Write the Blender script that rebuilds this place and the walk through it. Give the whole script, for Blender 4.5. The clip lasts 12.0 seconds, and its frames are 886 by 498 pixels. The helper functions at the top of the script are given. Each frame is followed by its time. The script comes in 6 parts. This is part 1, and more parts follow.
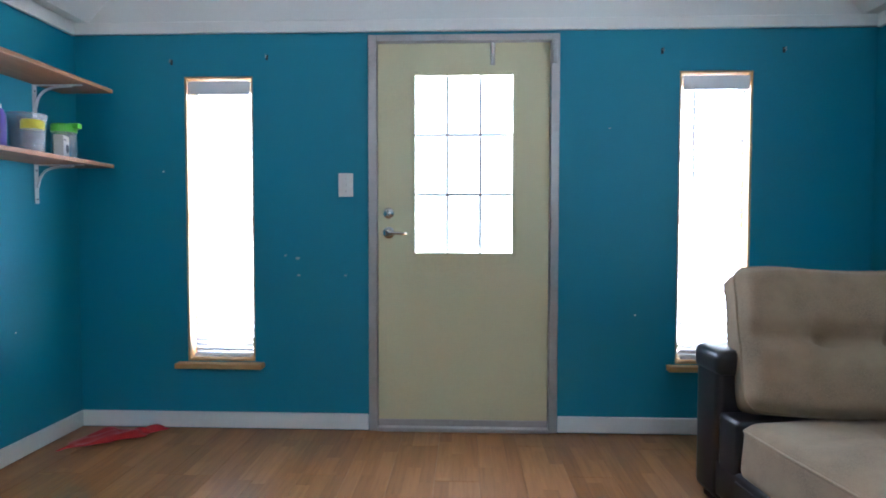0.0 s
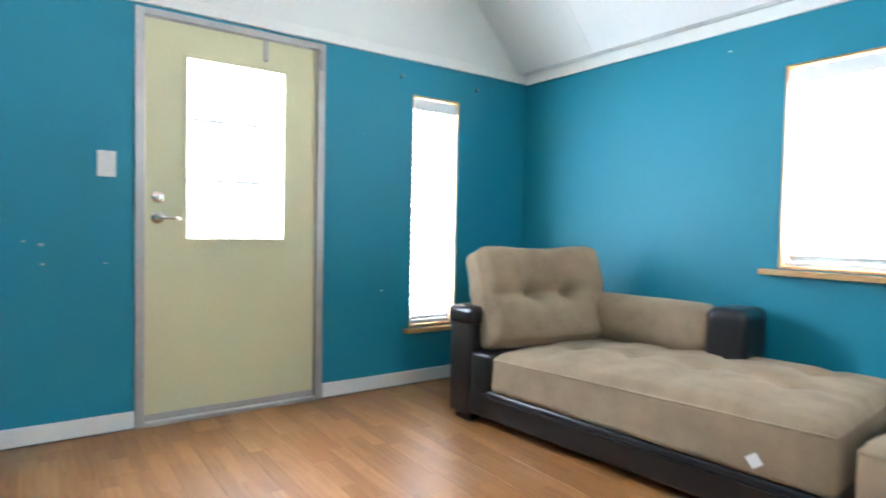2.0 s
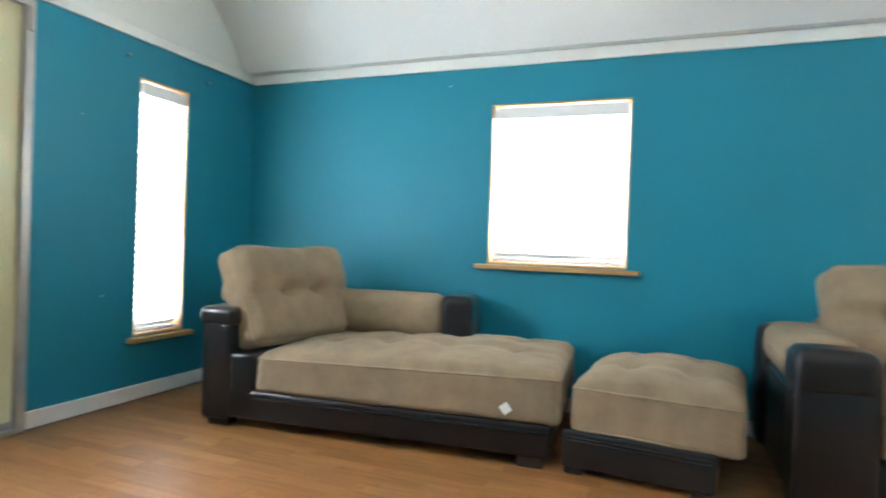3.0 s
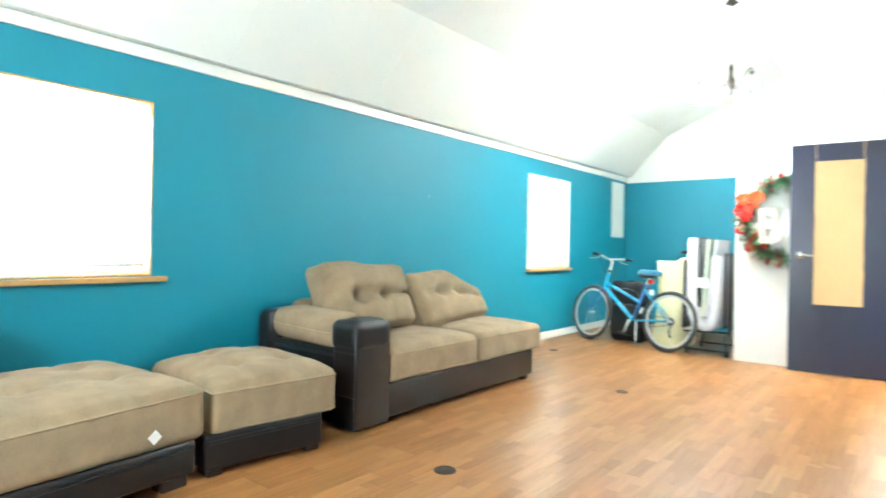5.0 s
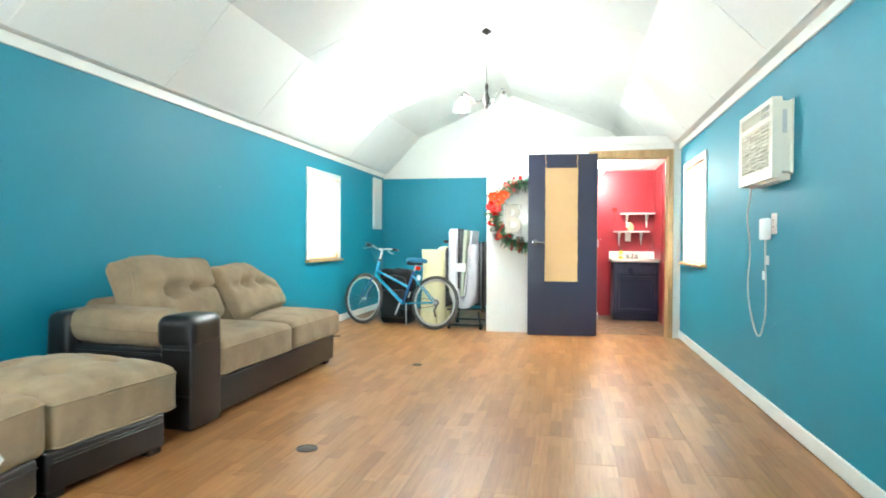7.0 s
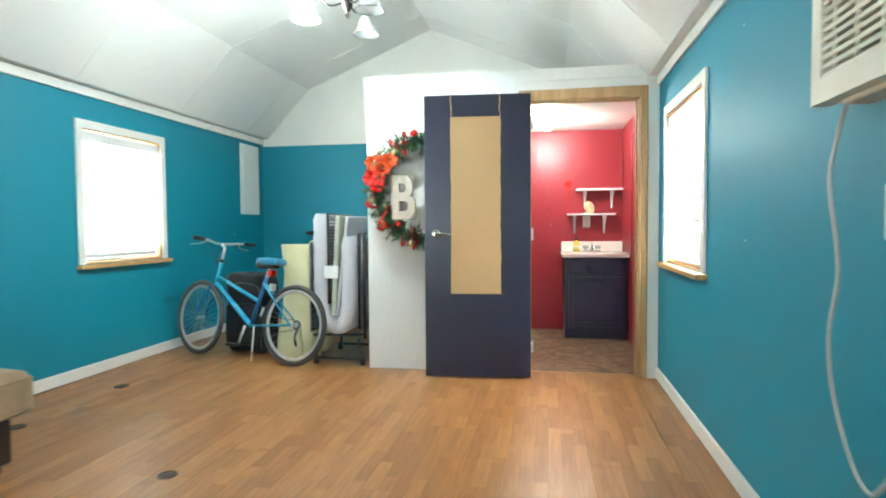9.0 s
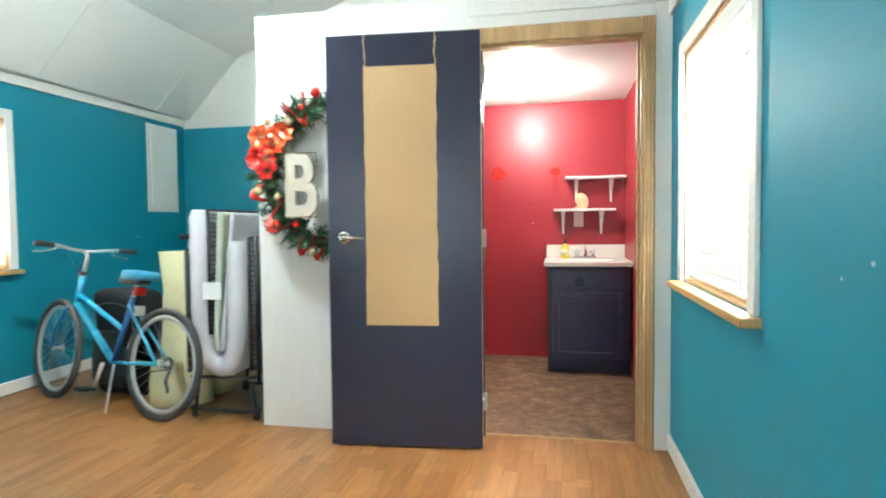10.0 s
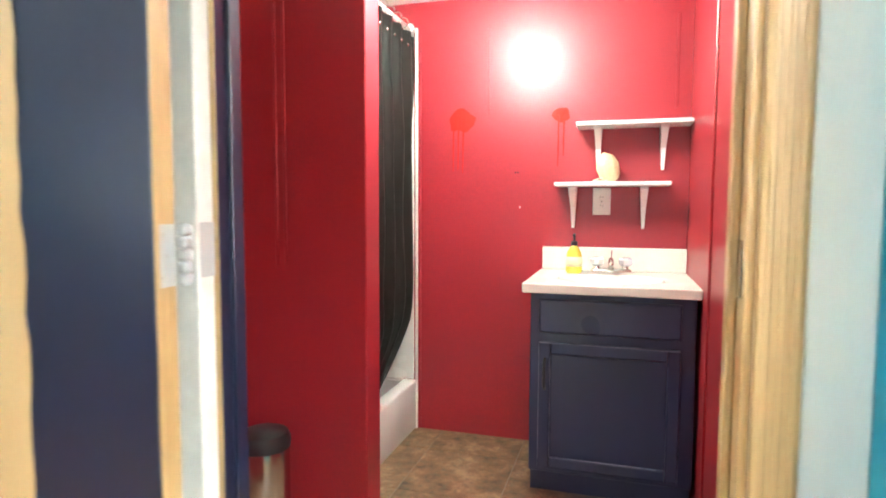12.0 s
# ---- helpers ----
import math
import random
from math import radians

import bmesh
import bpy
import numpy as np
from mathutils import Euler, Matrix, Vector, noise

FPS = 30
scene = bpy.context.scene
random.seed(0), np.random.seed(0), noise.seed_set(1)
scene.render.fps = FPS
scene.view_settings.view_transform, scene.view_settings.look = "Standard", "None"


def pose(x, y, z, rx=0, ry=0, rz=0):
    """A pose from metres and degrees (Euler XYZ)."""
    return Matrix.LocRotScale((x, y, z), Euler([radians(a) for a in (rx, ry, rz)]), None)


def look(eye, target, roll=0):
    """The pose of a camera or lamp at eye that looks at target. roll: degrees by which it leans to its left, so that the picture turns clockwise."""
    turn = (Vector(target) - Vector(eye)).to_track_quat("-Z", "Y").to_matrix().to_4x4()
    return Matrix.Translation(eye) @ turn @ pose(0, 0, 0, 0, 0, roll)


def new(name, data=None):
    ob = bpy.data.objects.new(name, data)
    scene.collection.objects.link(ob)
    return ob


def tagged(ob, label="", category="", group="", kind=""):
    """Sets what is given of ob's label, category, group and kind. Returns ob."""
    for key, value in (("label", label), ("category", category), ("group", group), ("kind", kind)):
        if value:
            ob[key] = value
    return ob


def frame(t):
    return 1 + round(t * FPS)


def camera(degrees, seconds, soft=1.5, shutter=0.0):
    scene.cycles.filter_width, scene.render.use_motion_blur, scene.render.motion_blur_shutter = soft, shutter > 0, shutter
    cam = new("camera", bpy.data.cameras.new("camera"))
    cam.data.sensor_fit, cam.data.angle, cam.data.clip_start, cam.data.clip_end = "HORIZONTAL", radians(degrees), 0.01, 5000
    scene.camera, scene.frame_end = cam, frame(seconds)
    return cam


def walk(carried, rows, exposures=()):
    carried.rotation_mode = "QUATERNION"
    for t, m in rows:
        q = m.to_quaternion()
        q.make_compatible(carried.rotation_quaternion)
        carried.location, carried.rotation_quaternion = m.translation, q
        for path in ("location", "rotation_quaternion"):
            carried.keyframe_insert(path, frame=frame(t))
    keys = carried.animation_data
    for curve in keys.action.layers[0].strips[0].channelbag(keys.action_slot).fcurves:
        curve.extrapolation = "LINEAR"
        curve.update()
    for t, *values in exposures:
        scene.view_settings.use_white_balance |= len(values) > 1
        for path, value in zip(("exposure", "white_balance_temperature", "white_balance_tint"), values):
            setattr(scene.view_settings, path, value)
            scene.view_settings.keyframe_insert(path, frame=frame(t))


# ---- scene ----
cam = camera(74.2, 12.0, 1.8, 0.4)
PATH = [
    (0, (0.355, 0.141, 1.094), (0.279, 2.138, 1.015), 0.1),
    (0.5, (0.257, 0.125, 1.045), (0.216, 2.123, 0.967), 0.0),
    (1, (0.105, 0.033, 1.041), (0.329, 2.019, 0.951), 0.4),
    (1.5, (-0.293, -0.005, 1.099), (0.427, 1.857, 0.982), 1.3),
    (2, (-0.587, -0.015, 1.04), (0.571, 1.614, 0.964), 1.2),
    (2.5, (-0.854, 0.108, 1.004), (0.714, 1.348, 0.952), 1.6),
    (3, (-1.088, 0.32, 0.985), (0.778, 1.04, 0.965), 2.0),
    (3.5, (-1.22, 0.657, 0.935), (0.778, 0.702, 0.97), 1.8),
    (5.3, (-0.881, 2.316, 1.07), (0.159, 0.608, 1.063), 1.1),
    (5.5, (-0.816, 2.42, 1.06), (0.091, 0.638, 1.058), 1.0),
    (6, (-0.601, 2.616, 1.046), (0.023, 0.716, 1.049), 0.7),
    (6.5, (-0.521, 2.763, 1.033), (-0.039, 0.822, 1.03), 0.5),
    (7, (-0.526, 2.653, 1.038), (-0.104, 0.698, 1.019), 0.3),
    (7.2, (-0.556, 2.525, 1.048), (-0.149, 0.567, 1.013), 0.3),
    (8.8, (-0.932, 0.433, 1.094), (-0.564, -1.532, 1.025), -0.4),
    (9, (-0.939, 0.151, 1.111), (-0.59, -1.817, 1.032), -0.4),
    (9.5, (-1.054, -0.558, 1.126), (-0.677, -2.521, 1.043), -0.5),
    (10, (-1.2, -1.26, 1.119), (-0.808, -3.22, 1.033), -0.6),
    (10.5, (-1.311, -1.901, 1.09), (-0.905, -3.857, 1.0), -0.5),
    (11, (-1.428, -2.49, 1.125), (-1.001, -4.441, 1.007), 0.0),
    (11.5, (-1.463, -3.012, 1.126), (-0.906, -4.928, 0.991), 0.4),
    (12, (-1.433, -3.434, 1.116), (-0.855, -5.343, 0.974), 0.2),
]
EXPOSURE = [(0.0, 0.14, 5300, 16), (0.5, 0.7, 5300, 15), (1.0, 1.02, 5400, 12), (1.5, 1.22, 5600, 11), (2.0, 1.06, 5750, 11), (2.5, 0.8, 5950, 9), (3.0, 0.75, 6100, 8), (3.5, 1.1, 6350, 6), (5.5, 1.6, 6300, 1), (6.5, 1.4, 6300, 1), (7.2, 1.1, 6250, 1), (8.8, 0.5, 6200, 0), (9.5, 0.6, 6200, 0), (10.5, 0.6, 6200, 0), (11.0, 0.5, 6200, 0), (11.5, 0.75, 6250, 0), (12.0, 1.08, 6300, 0)]
walk(cam, [(t, look(eye, target, roll)) for t, eye, target, roll in PATH], EXPOSURE)

# ---- light ----
LX, RX, FY, PY, BY, GY = -1.725, 2.435, 3.22, -4.25, -6.18, -6.46   # left, right, front, partition, bath back, gable back
world = bpy.data.worlds.new("sky")
world.use_nodes = True
scene.world = world
wnt = world.node_tree
sky = wnt.nodes.new("ShaderNodeTexSky")
sky.sky_type, sky.sun_disc = "NISHITA", False
sky.sun_elevation, sky.sun_rotation = radians(50), radians(20)
wnt.links.new(sky.outputs[0], wnt.nodes["Background"].inputs[0])
wnt.nodes["Background"].inputs[1].default_value = 0.1

sun = new("sun", bpy.data.lights.new("sun", "SUN"))
sun.data.energy, sun.data.angle, sun.data.color = 1.0, radians(10), (1.0, 0.96, 0.9)
sun.matrix_basis = look((0, 10, 20), (0, 0, 8))


def daylight(name, m, w, h, watts, color=(1.0, 0.985, 0.96)):
    """An area lamp just outside an opening; local -z points into the room."""
    ob = new(name, bpy.data.lights.new(name, "AREA"))
    ob.data.shape, ob.data.size, ob.data.size_y = "RECTANGLE", w, h
    ob.data.energy, ob.data.color = watts, color
    ob.matrix_basis = m
    return ob


def bulb(name, p, watts, radius, color):
    ob = new(name, bpy.data.lights.new(name, "POINT"))
    ob.data.energy, ob.data.shadow_soft_size, ob.data.color = watts, radius, color
    ob.location = p
    return ob


DAY = 84.0   # watts per square metre of opening
COOL = (0.86, 0.93, 1.0)
daylight("daylight_front_left", look((-0.952, FY + 0.17, 1.12), (-0.952, 0, 1.12)), 0.42, 1.56, DAY * 0.54, COOL)
daylight("daylight_front_right", look((1.638, FY + 0.17, 1.13), (1.638, 0, 1.13)), 0.42, 1.56, DAY * 0.42, COOL)
daylight("daylight_door", look((0.344, FY + 0.17, 1.42), (0.344, 0, 1.42)), 0.6, 1.05, DAY * 0.66, COOL)
daylight("daylight_side", look((RX + 0.17, 0.962, 1.364), (0, 0.962, 1.364)), 0.9, 1.05, DAY * 0.82)
daylight("daylight_alcove", look((RX + 0.17, -4.095, 1.35), (0, -4.095, 1.35)), 1.0, 1.1, DAY * 1.1)
daylight("daylight_left", look((LX - 0.17, -3.48, 1.35), (0, -3.48, 1.35)), 1.0, 1.1, DAY * 1.6)
bulb("bath_bulb_light", (-0.944, -5.45, 1.95), 44, 0.1, (0.97, 0.99, 0.92))


# ---- materials ----
def nodes_of(name):
    m = bpy.data.materials.new(name)
    m.use_nodes = True
    return m, m.node_tree.nodes, m.node_tree.links, m.node_tree.nodes["Principled BSDF"]


def mix_color(n, l, fac, a, b, blend="MIX"):
    x = n.new("ShaderNodeMix")
    x.data_type, x.blend_type = "RGBA", blend
    for sock, v in ((x.inputs[0], fac), (x.inputs[6], a), (x.inputs[7], b)):
        if isinstance(v, (int, float)):
            sock.default_value = v
        elif isinstance(v, (tuple, list)):
            sock.default_value = (*v[:3], 1.0)
        else:
            l.new(v, sock)
    return x.outputs[2]


def coords(n, l, scale=(1, 1, 1)):
    tc, mp = n.new("ShaderNodeTexCoord"), n.new("ShaderNodeMapping")
    mp.inputs["Scale"].default_value = scale
    l.new(tc.outputs["Object"], mp.inputs["Vector"])
    return mp.outputs["Vector"]


def noise_tex(n, l, vec, scale, detail=4.0, rough=0.55):
    x = n.new("ShaderNodeTexNoise")
    x.inputs["Scale"].default_value, x.inputs["Detail"].default_value, x.inputs["Roughness"].default_value = scale, detail, rough
    l.new(vec, x.inputs["Vector"])
    return x.outputs["Fac"]


def ramp(n, l, fac, a, b):
    x = n.new("ShaderNodeMapRange")
    x.inputs["From Min"].default_value, x.inputs["From Max"].default_value = a, b
    l.new(fac, x.inputs["Value"])
    return x.outputs["Result"]


def bump(n, l, b, height, strength, distance):
    x = n.new("ShaderNodeBump")
    x.inputs["Strength"].default_value, x.inputs["Distance"].default_value = strength, distance
    l.new(height, x.inputs["Height"])
    l.new(x.outputs["Normal"], b.inputs["Normal"])


def surface(name, color, rough=0.5, metal=0.0, vary=0.12, large=1.5, fine=60.0, relief=0.15, depth=0.002, stretch=(1, 1, 1), sheen=0.0, coat=0.0, specks=0.0, speck_color=(0.75, 0.75, 0.7)):
    """Paint, cloth, plastic or metal: two scales of variation in colour, gloss and relief."""
    m, n, l, b = nodes_of(name)
    v = coords(n, l, stretch)
    big, small = noise_tex(n, l, v, large, 3), noise_tex(n, l, v, fine, 5)
    dark, light = tuple(c * (1 - vary) for c in color), tuple(min(1, c * (1 + vary)) for c in color)
    c = mix_color(n, l, ramp(n, l, big, 0.3, 0.7), dark, light)
    c = mix_color(n, l, ramp(n, l, small, 0.35, 0.75), c, tuple(min(1, x * (1 + vary * 0.6)) for x in color))
    if specks:
        vo = n.new("ShaderNodeTexVoronoi")
        vo.inputs["Scale"].default_value = 2.4
        l.new(v, vo.inputs["Vector"])
        c = mix_color(n, l, ramp(n, l, vo.outputs["Distance"], specks, specks * 0.6), c, speck_color)
    l.new(c, b.inputs["Base Color"])
    r = n.new("ShaderNodeMapRange")
    r.inputs["To Min"].default_value, r.inputs["To Max"].default_value = max(0.02, rough - 0.07), min(1, rough + 0.07)
    l.new(big, r.inputs["Value"])
    l.new(r.outputs["Result"], b.inputs["Roughness"])
    b.inputs["Metallic"].default_value = metal
    b.inputs["Sheen Weight"].default_value = sheen
    b.inputs["Coat Weight"].default_value = coat
    if relief:
        bump(n, l, b, small, relief, depth)
    return m


def wood(name, dark, light, rough=0.4, along="Y", scale=1.0, relief=0.15):
    m, n, l, b = nodes_of(name)
    s = {"X": (1, 14, 14), "Y": (14, 1, 14), "Z": (14, 14, 1)}[along]
    v = coords(n, l, tuple(k * scale for k in s))
    g, f = noise_tex(n, l, v, 1.6, 6, 0.65), noise_tex(n, l, v, 9, 4, 0.6)
    c = mix_color(n, l, ramp(n, l, g, 0.3, 0.7), dark, light)
    c = mix_color(n, l, ramp(n, l, f, 0.55, 0.8), c, tuple(x * 0.72 for x in dark))
    l.new(c, b.inputs["Base Color"])
    b.inputs["Roughness"].default_value = rough
    bump(n, l, b, f, relief, 0.001)
    return m


def laminate(name):
    """Three-strip laminate: short staves of differing tone, fine grain along the board."""
    m, n, l, b = nodes_of(name)
    tc, sx, oi = n.new("ShaderNodeTexCoord"), n.new("ShaderNodeSeparateXYZ"), n.new("ShaderNodeObjectInfo")
    l.new(tc.outputs["Object"], sx.inputs[0])

    def calc(op, a, c, d=None):
        x = n.new("ShaderNodeMath")
        x.operation = op
        for i, val in enumerate((a, c, d)):
            if val is None:
                continue
            if isinstance(val, (int, float)):
                x.inputs[i].default_value = val
            else:
                l.new(val, x.inputs[i])
        return x.outputs[0]
    ix = calc("FLOOR", calc("MULTIPLY_ADD", sx.outputs[0], 1 / 0.065, 1.5), 0)
    seed = calc("MULTIPLY", oi.outputs["Random"], 37.0)
    run = calc("ADD", calc("MULTIPLY_ADD", sx.outputs[1], 1 / 0.42, seed), calc("MULTIPLY", ix, 0.37))
    iy = calc("FLOOR", run, 0)
    cv, wn = n.new("ShaderNodeCombineXYZ"), n.new("ShaderNodeTexWhiteNoise")
    for sock, val in zip(cv.inputs, (ix, iy, seed)):
        l.new(val, sock)
    wn.noise_dimensions = "3D"
    l.new(cv.outputs[0], wn.inputs["Vector"])
    cr = n.new("ShaderNodeValToRGB")
    e = cr.color_ramp.elements
    e[0].position, e[0].color = 0.0, (0.275, 0.118, 0.037, 1)
    e[1].position, e[1].color = 1.0, (0.40, 0.192, 0.069, 1)
    mid = e.new(0.45)
    mid.color = (0.335, 0.151, 0.049, 1)
    l.new(wn.outputs["Value"], cr.inputs["Fac"])
    mp, add = n.new("ShaderNodeMapping"), n.new("ShaderNodeVectorMath")
    mp.inputs["Scale"].default_value = (22, 1.4, 10)
    add.operation = "MULTIPLY_ADD"
    add.inputs[1].default_value = (3.1, 1.7, 2.3)
    l.new(cv.outputs[0], add.inputs[0])
    l.new(tc.outputs["Object"], add.inputs[2])
    l.new(add.outputs[0], mp.inputs["Vector"])
    g = noise_tex(n, l, mp.outputs["Vector"], 2.2, 6, 0.65)
    c = mix_color(n, l, ramp(n, l, g, 0.42, 0.72), cr.outputs["Color"], (0.72, 0.68, 0.63), "MULTIPLY")
    l.new(c, b.inputs["Base Color"])
    wear = noise_tex(n, l, coords(n, l), 2.3, 5)
    rr = n.new("ShaderNodeMapRange")
    rr.inputs["To Min"].default_value, rr.inputs["To Max"].default_value = 0.3, 0.44
    l.new(wear, rr.inputs["Value"])
    l.new(rr.outputs["Result"], b.inputs["Roughness"])
    b.inputs["Specular IOR Level"].default_value = 0.45
    bump(n, l, b, g, 0.06, 0.0006)
    return m


def slate(name):
    m, n, l, b = nodes_of(name)
    tc, oi, add = n.new("ShaderNodeTexCoord"), n.new("ShaderNodeObjectInfo"), n.new("ShaderNodeVectorMath")
    add.operation = "MULTIPLY_ADD"
    add.inputs[1].default_value = (9, 5, 7)
    l.new(oi.outputs["Random"], add.inputs[0])
    l.new(tc.outputs["Object"], add.inputs[2])
    a, f = noise_tex(n, l, add.outputs[0], 9, 6, 0.7), noise_tex(n, l, add.outputs[0], 38, 5, 0.65)
    cr = n.new("ShaderNodeValToRGB")
    e = cr.color_ramp.elements
    e[0].position, e[0].color = 0.3, (0.035, 0.022, 0.014, 1)
    e[1].position, e[1].color = 0.75, (0.42, 0.30, 0.17, 1)
    k = e.new(0.5)
    k.color = (0.19, 0.105, 0.055, 1)
    l.new(a, cr.inputs["Fac"])
    c = mix_color(n, l, ramp(n, l, f, 0.5, 0.75), cr.outputs["Color"], (0.09, 0.085, 0.06))
    l.new(c, b.inputs["Base Color"])
    b.inputs["Roughness"].default_value = 0.45
    bump(n, l, b, f, 0.35, 0.002)
    return m


def glass(name, color=(1, 1, 1), rough=0.0, alpha=0.25):
    """Thin clear pane or shell: mostly see-through, with gloss."""
    m, n, l, b = nodes_of(name)
    tr, mx = n.new("ShaderNodeBsdfTransparent"), n.new("ShaderNodeMixShader")
    tr.inputs[0].default_value = (*color, 1)
    b.inputs["Base Color"].default_value, b.inputs["Roughness"].default_value = (*color, 1), max(0.03, rough)
    mx.inputs[0].default_value = alpha
    l.new(tr.outputs[0], mx.inputs[1])
    l.new(b.outputs[0], mx.inputs[2])
    l.new(mx.outputs[0], n["Material Output"].inputs[0])
    return m


def translucent(name, color, share=0.5, rough=0.4):
    m, n, l, b = nodes_of(name)
    v = coords(n, l)
    c = mix_color(n, l, noise_tex(n, l, v, 12, 4), tuple(x * 0.94 for x in color), color)
    l.new(c, b.inputs["Base Color"])
    b.inputs["Roughness"].default_value = rough
    tl, mx = n.new("ShaderNodeBsdfTranslucent"), n.new("ShaderNodeMixShader")
    l.new(c, tl.inputs[0])
    mx.inputs[0].default_value = share
    l.new(b.outputs[0], mx.inputs[1])
    l.new(tl.outputs[0], mx.inputs[2])
    l.new(mx.outputs[0], n["Material Output"].inputs[0])
    return m


def glow(name, color, strength):
    m, n, l, b = nodes_of(name)
    b.inputs["Base Color"].default_value = (*color, 1)
    b.inputs["Emission Color"].default_value = (*color, 1)
    b.inputs["Emission Strength"].default_value = strength
    return m


TEAL = surface("teal_wall_paint", (0.009, 0.212, 0.296), 0.56, vary=0.07, large=0.9, fine=140, relief=0.12, depth=0.0008, specks=0.015)
RED = surface("red_wall_paint", (0.29, 0.017, 0.027), 0.4, vary=0.1, large=1.1, fine=90, relief=0.12, depth=0.0012)
WHITE = surface("white_wall_paint", (0.74, 0.74, 0.69), 0.55, vary=0.04, large=2, fine=70, relief=0.12, depth=0.001)
CEIL = surface("white_ceiling_paint", (0.76, 0.76, 0.73), 0.6, vary=0.03, large=1.2, fine=50, relief=0.1, depth=0.001)
OLDTRIM = surface("aged_trim_paint", (0.66, 0.63, 0.58), 0.5, vary=0.12, large=4, fine=40, relief=0.12)
TRIM = surface("white_trim_paint", (0.79, 0.78, 0.73), 0.38, vary=0.05, large=4, fine=40, relief=0.1)
BOARD = surface("whitewashed_board", (0.77, 0.77, 0.735), 0.5, vary=0.035, large=5, fine=30, relief=0.12, stretch=(8, 8, 0.6))
OAK = wood("varnished_oak", (0.34, 0.205, 0.085), (0.50, 0.335, 0.16), 0.36, "Z")
PINE_X = wood("pine_along_x", (0.45, 0.25, 0.09), (0.62, 0.40, 0.17), 0.45, "X")
JAMBWOOD = wood("bare_pine_jamb", (0.50, 0.28, 0.11), (0.66, 0.42, 0.2), 0.5, "Z")
SHELFWOOD = wood("brown_shelf_board", (0.22, 0.09, 0.035), (0.36, 0.17, 0.07), 0.45, "Y")
PLANK = laminate("strip_laminate")
SLATE = slate("slate_tile")
GROUT = surface("grout", (0.22, 0.18, 0.14), 0.8, vary=0.2)
SUB = surface("subfloor", (0.10, 0.06, 0.035), 0.8)
DOORPAINT = surface("cream_door_paint", (0.64, 0.60, 0.36), 0.4, vary=0.05, large=1.6, fine=80, relief=0.08)
STEEL = surface("dull_steel_frame", (0.42, 0.40, 0.38), 0.38, 0.55, vary=0.15, large=6)
CHROME = surface("brushed_nickel", (0.62, 0.6, 0.57), 0.22, 1.0, vary=0.06, relief=0.03)
NAVY = surface("navy_door_paint", (0.0105, 0.0128, 0.031), 0.3, vary=0.15, large=2, fine=50, relief=0.2, depth=0.001)
NAVYCAB = surface("navy_cabinet_paint", (0.019, 0.024, 0.064), 0.3, vary=0.08, large=2, fine=90, relief=0.0)
TAN = surface("bare_tan_hardboard", (0.46, 0.30, 0.14), 0.6, vary=0.06, large=3, fine=160, relief=0.1)
SUEDE = surface("tan_microfibre", (0.262, 0.19, 0.114), 0.95, vary=0.3, large=7, fine=240, relief=0.35, depth=0.001, sheen=0.05)
LEATHER = surface("dark_brown_leatherette", (0.010, 0.0085, 0.0095), 0.31, vary=0.25, large=6, fine=220, relief=0.25, depth=0.0008)
BLACK = surface("black_plastic", (0.012, 0.012, 0.013), 0.45, vary=0.2)
FOOT = surface("dark_wood_foot", (0.02, 0.013, 0.01), 0.5)
SLAT = translucent("white_vinyl_slat", (0.86, 0.86, 0.85), 0.07)
THICKSLAT = translucent("thick_white_slat", (0.8, 0.8, 0.79), 0.004)
VINYL = surface("white_vinyl", (0.8, 0.8, 0.79), 0.35, vary=0.04, relief=0.05)
PANE = glass("window_glass", alpha=0.06)
PLASTIC = surface("cream_plastic", (0.70, 0.67, 0.56), 0.4, vary=0.05, relief=0.05)
PLATE = surface("switch_plate_plastic", (0.74, 0.72, 0.66), 0.35, vary=0.03, relief=0.03)
DARK = surface("dark_void", (0.008, 0.008, 0.008), 0.8)


# ---- mesh helpers ----
def at_world(ob):
    m = ob.matrix_basis.copy()
    while ob.parent:
        ob = ob.parent
        m = ob.matrix_basis @ m
    return m


def mesh_from(name, bm, materials, smooth=False):
    bmesh.ops.recalc_face_normals(bm, faces=bm.faces)
    me = bpy.data.meshes.new(name)
    bm.to_mesh(me)
    bm.free()
    for x in (materials if isinstance(materials, (list, tuple)) else [materials]):
        me.materials.append(x)
    if smooth:
        me.polygons.foreach_set("use_smooth", [True] * len(me.polygons))
        if smooth is not True:
            me.set_sharp_from_angle(angle=radians(smooth))
    return me


def thing(name, m, label, category, group="", kind=""):
    ob = new(name)
    ob.matrix_basis = m
    ob.empty_display_size = 0.1
    return tagged(ob, label, category, group, kind)


def part(name, bm, material, parent=None, label="", local=True, smooth=False):
    """One mesh object under a thing or a part; local=False: the bmesh is in world metres."""
    if parent and not local:
        bm.transform(at_world(parent).inverted())
    ob = new(name, mesh_from(name, bm, material, smooth))
    if parent:
        ob.parent = parent
    return tagged(ob, label)


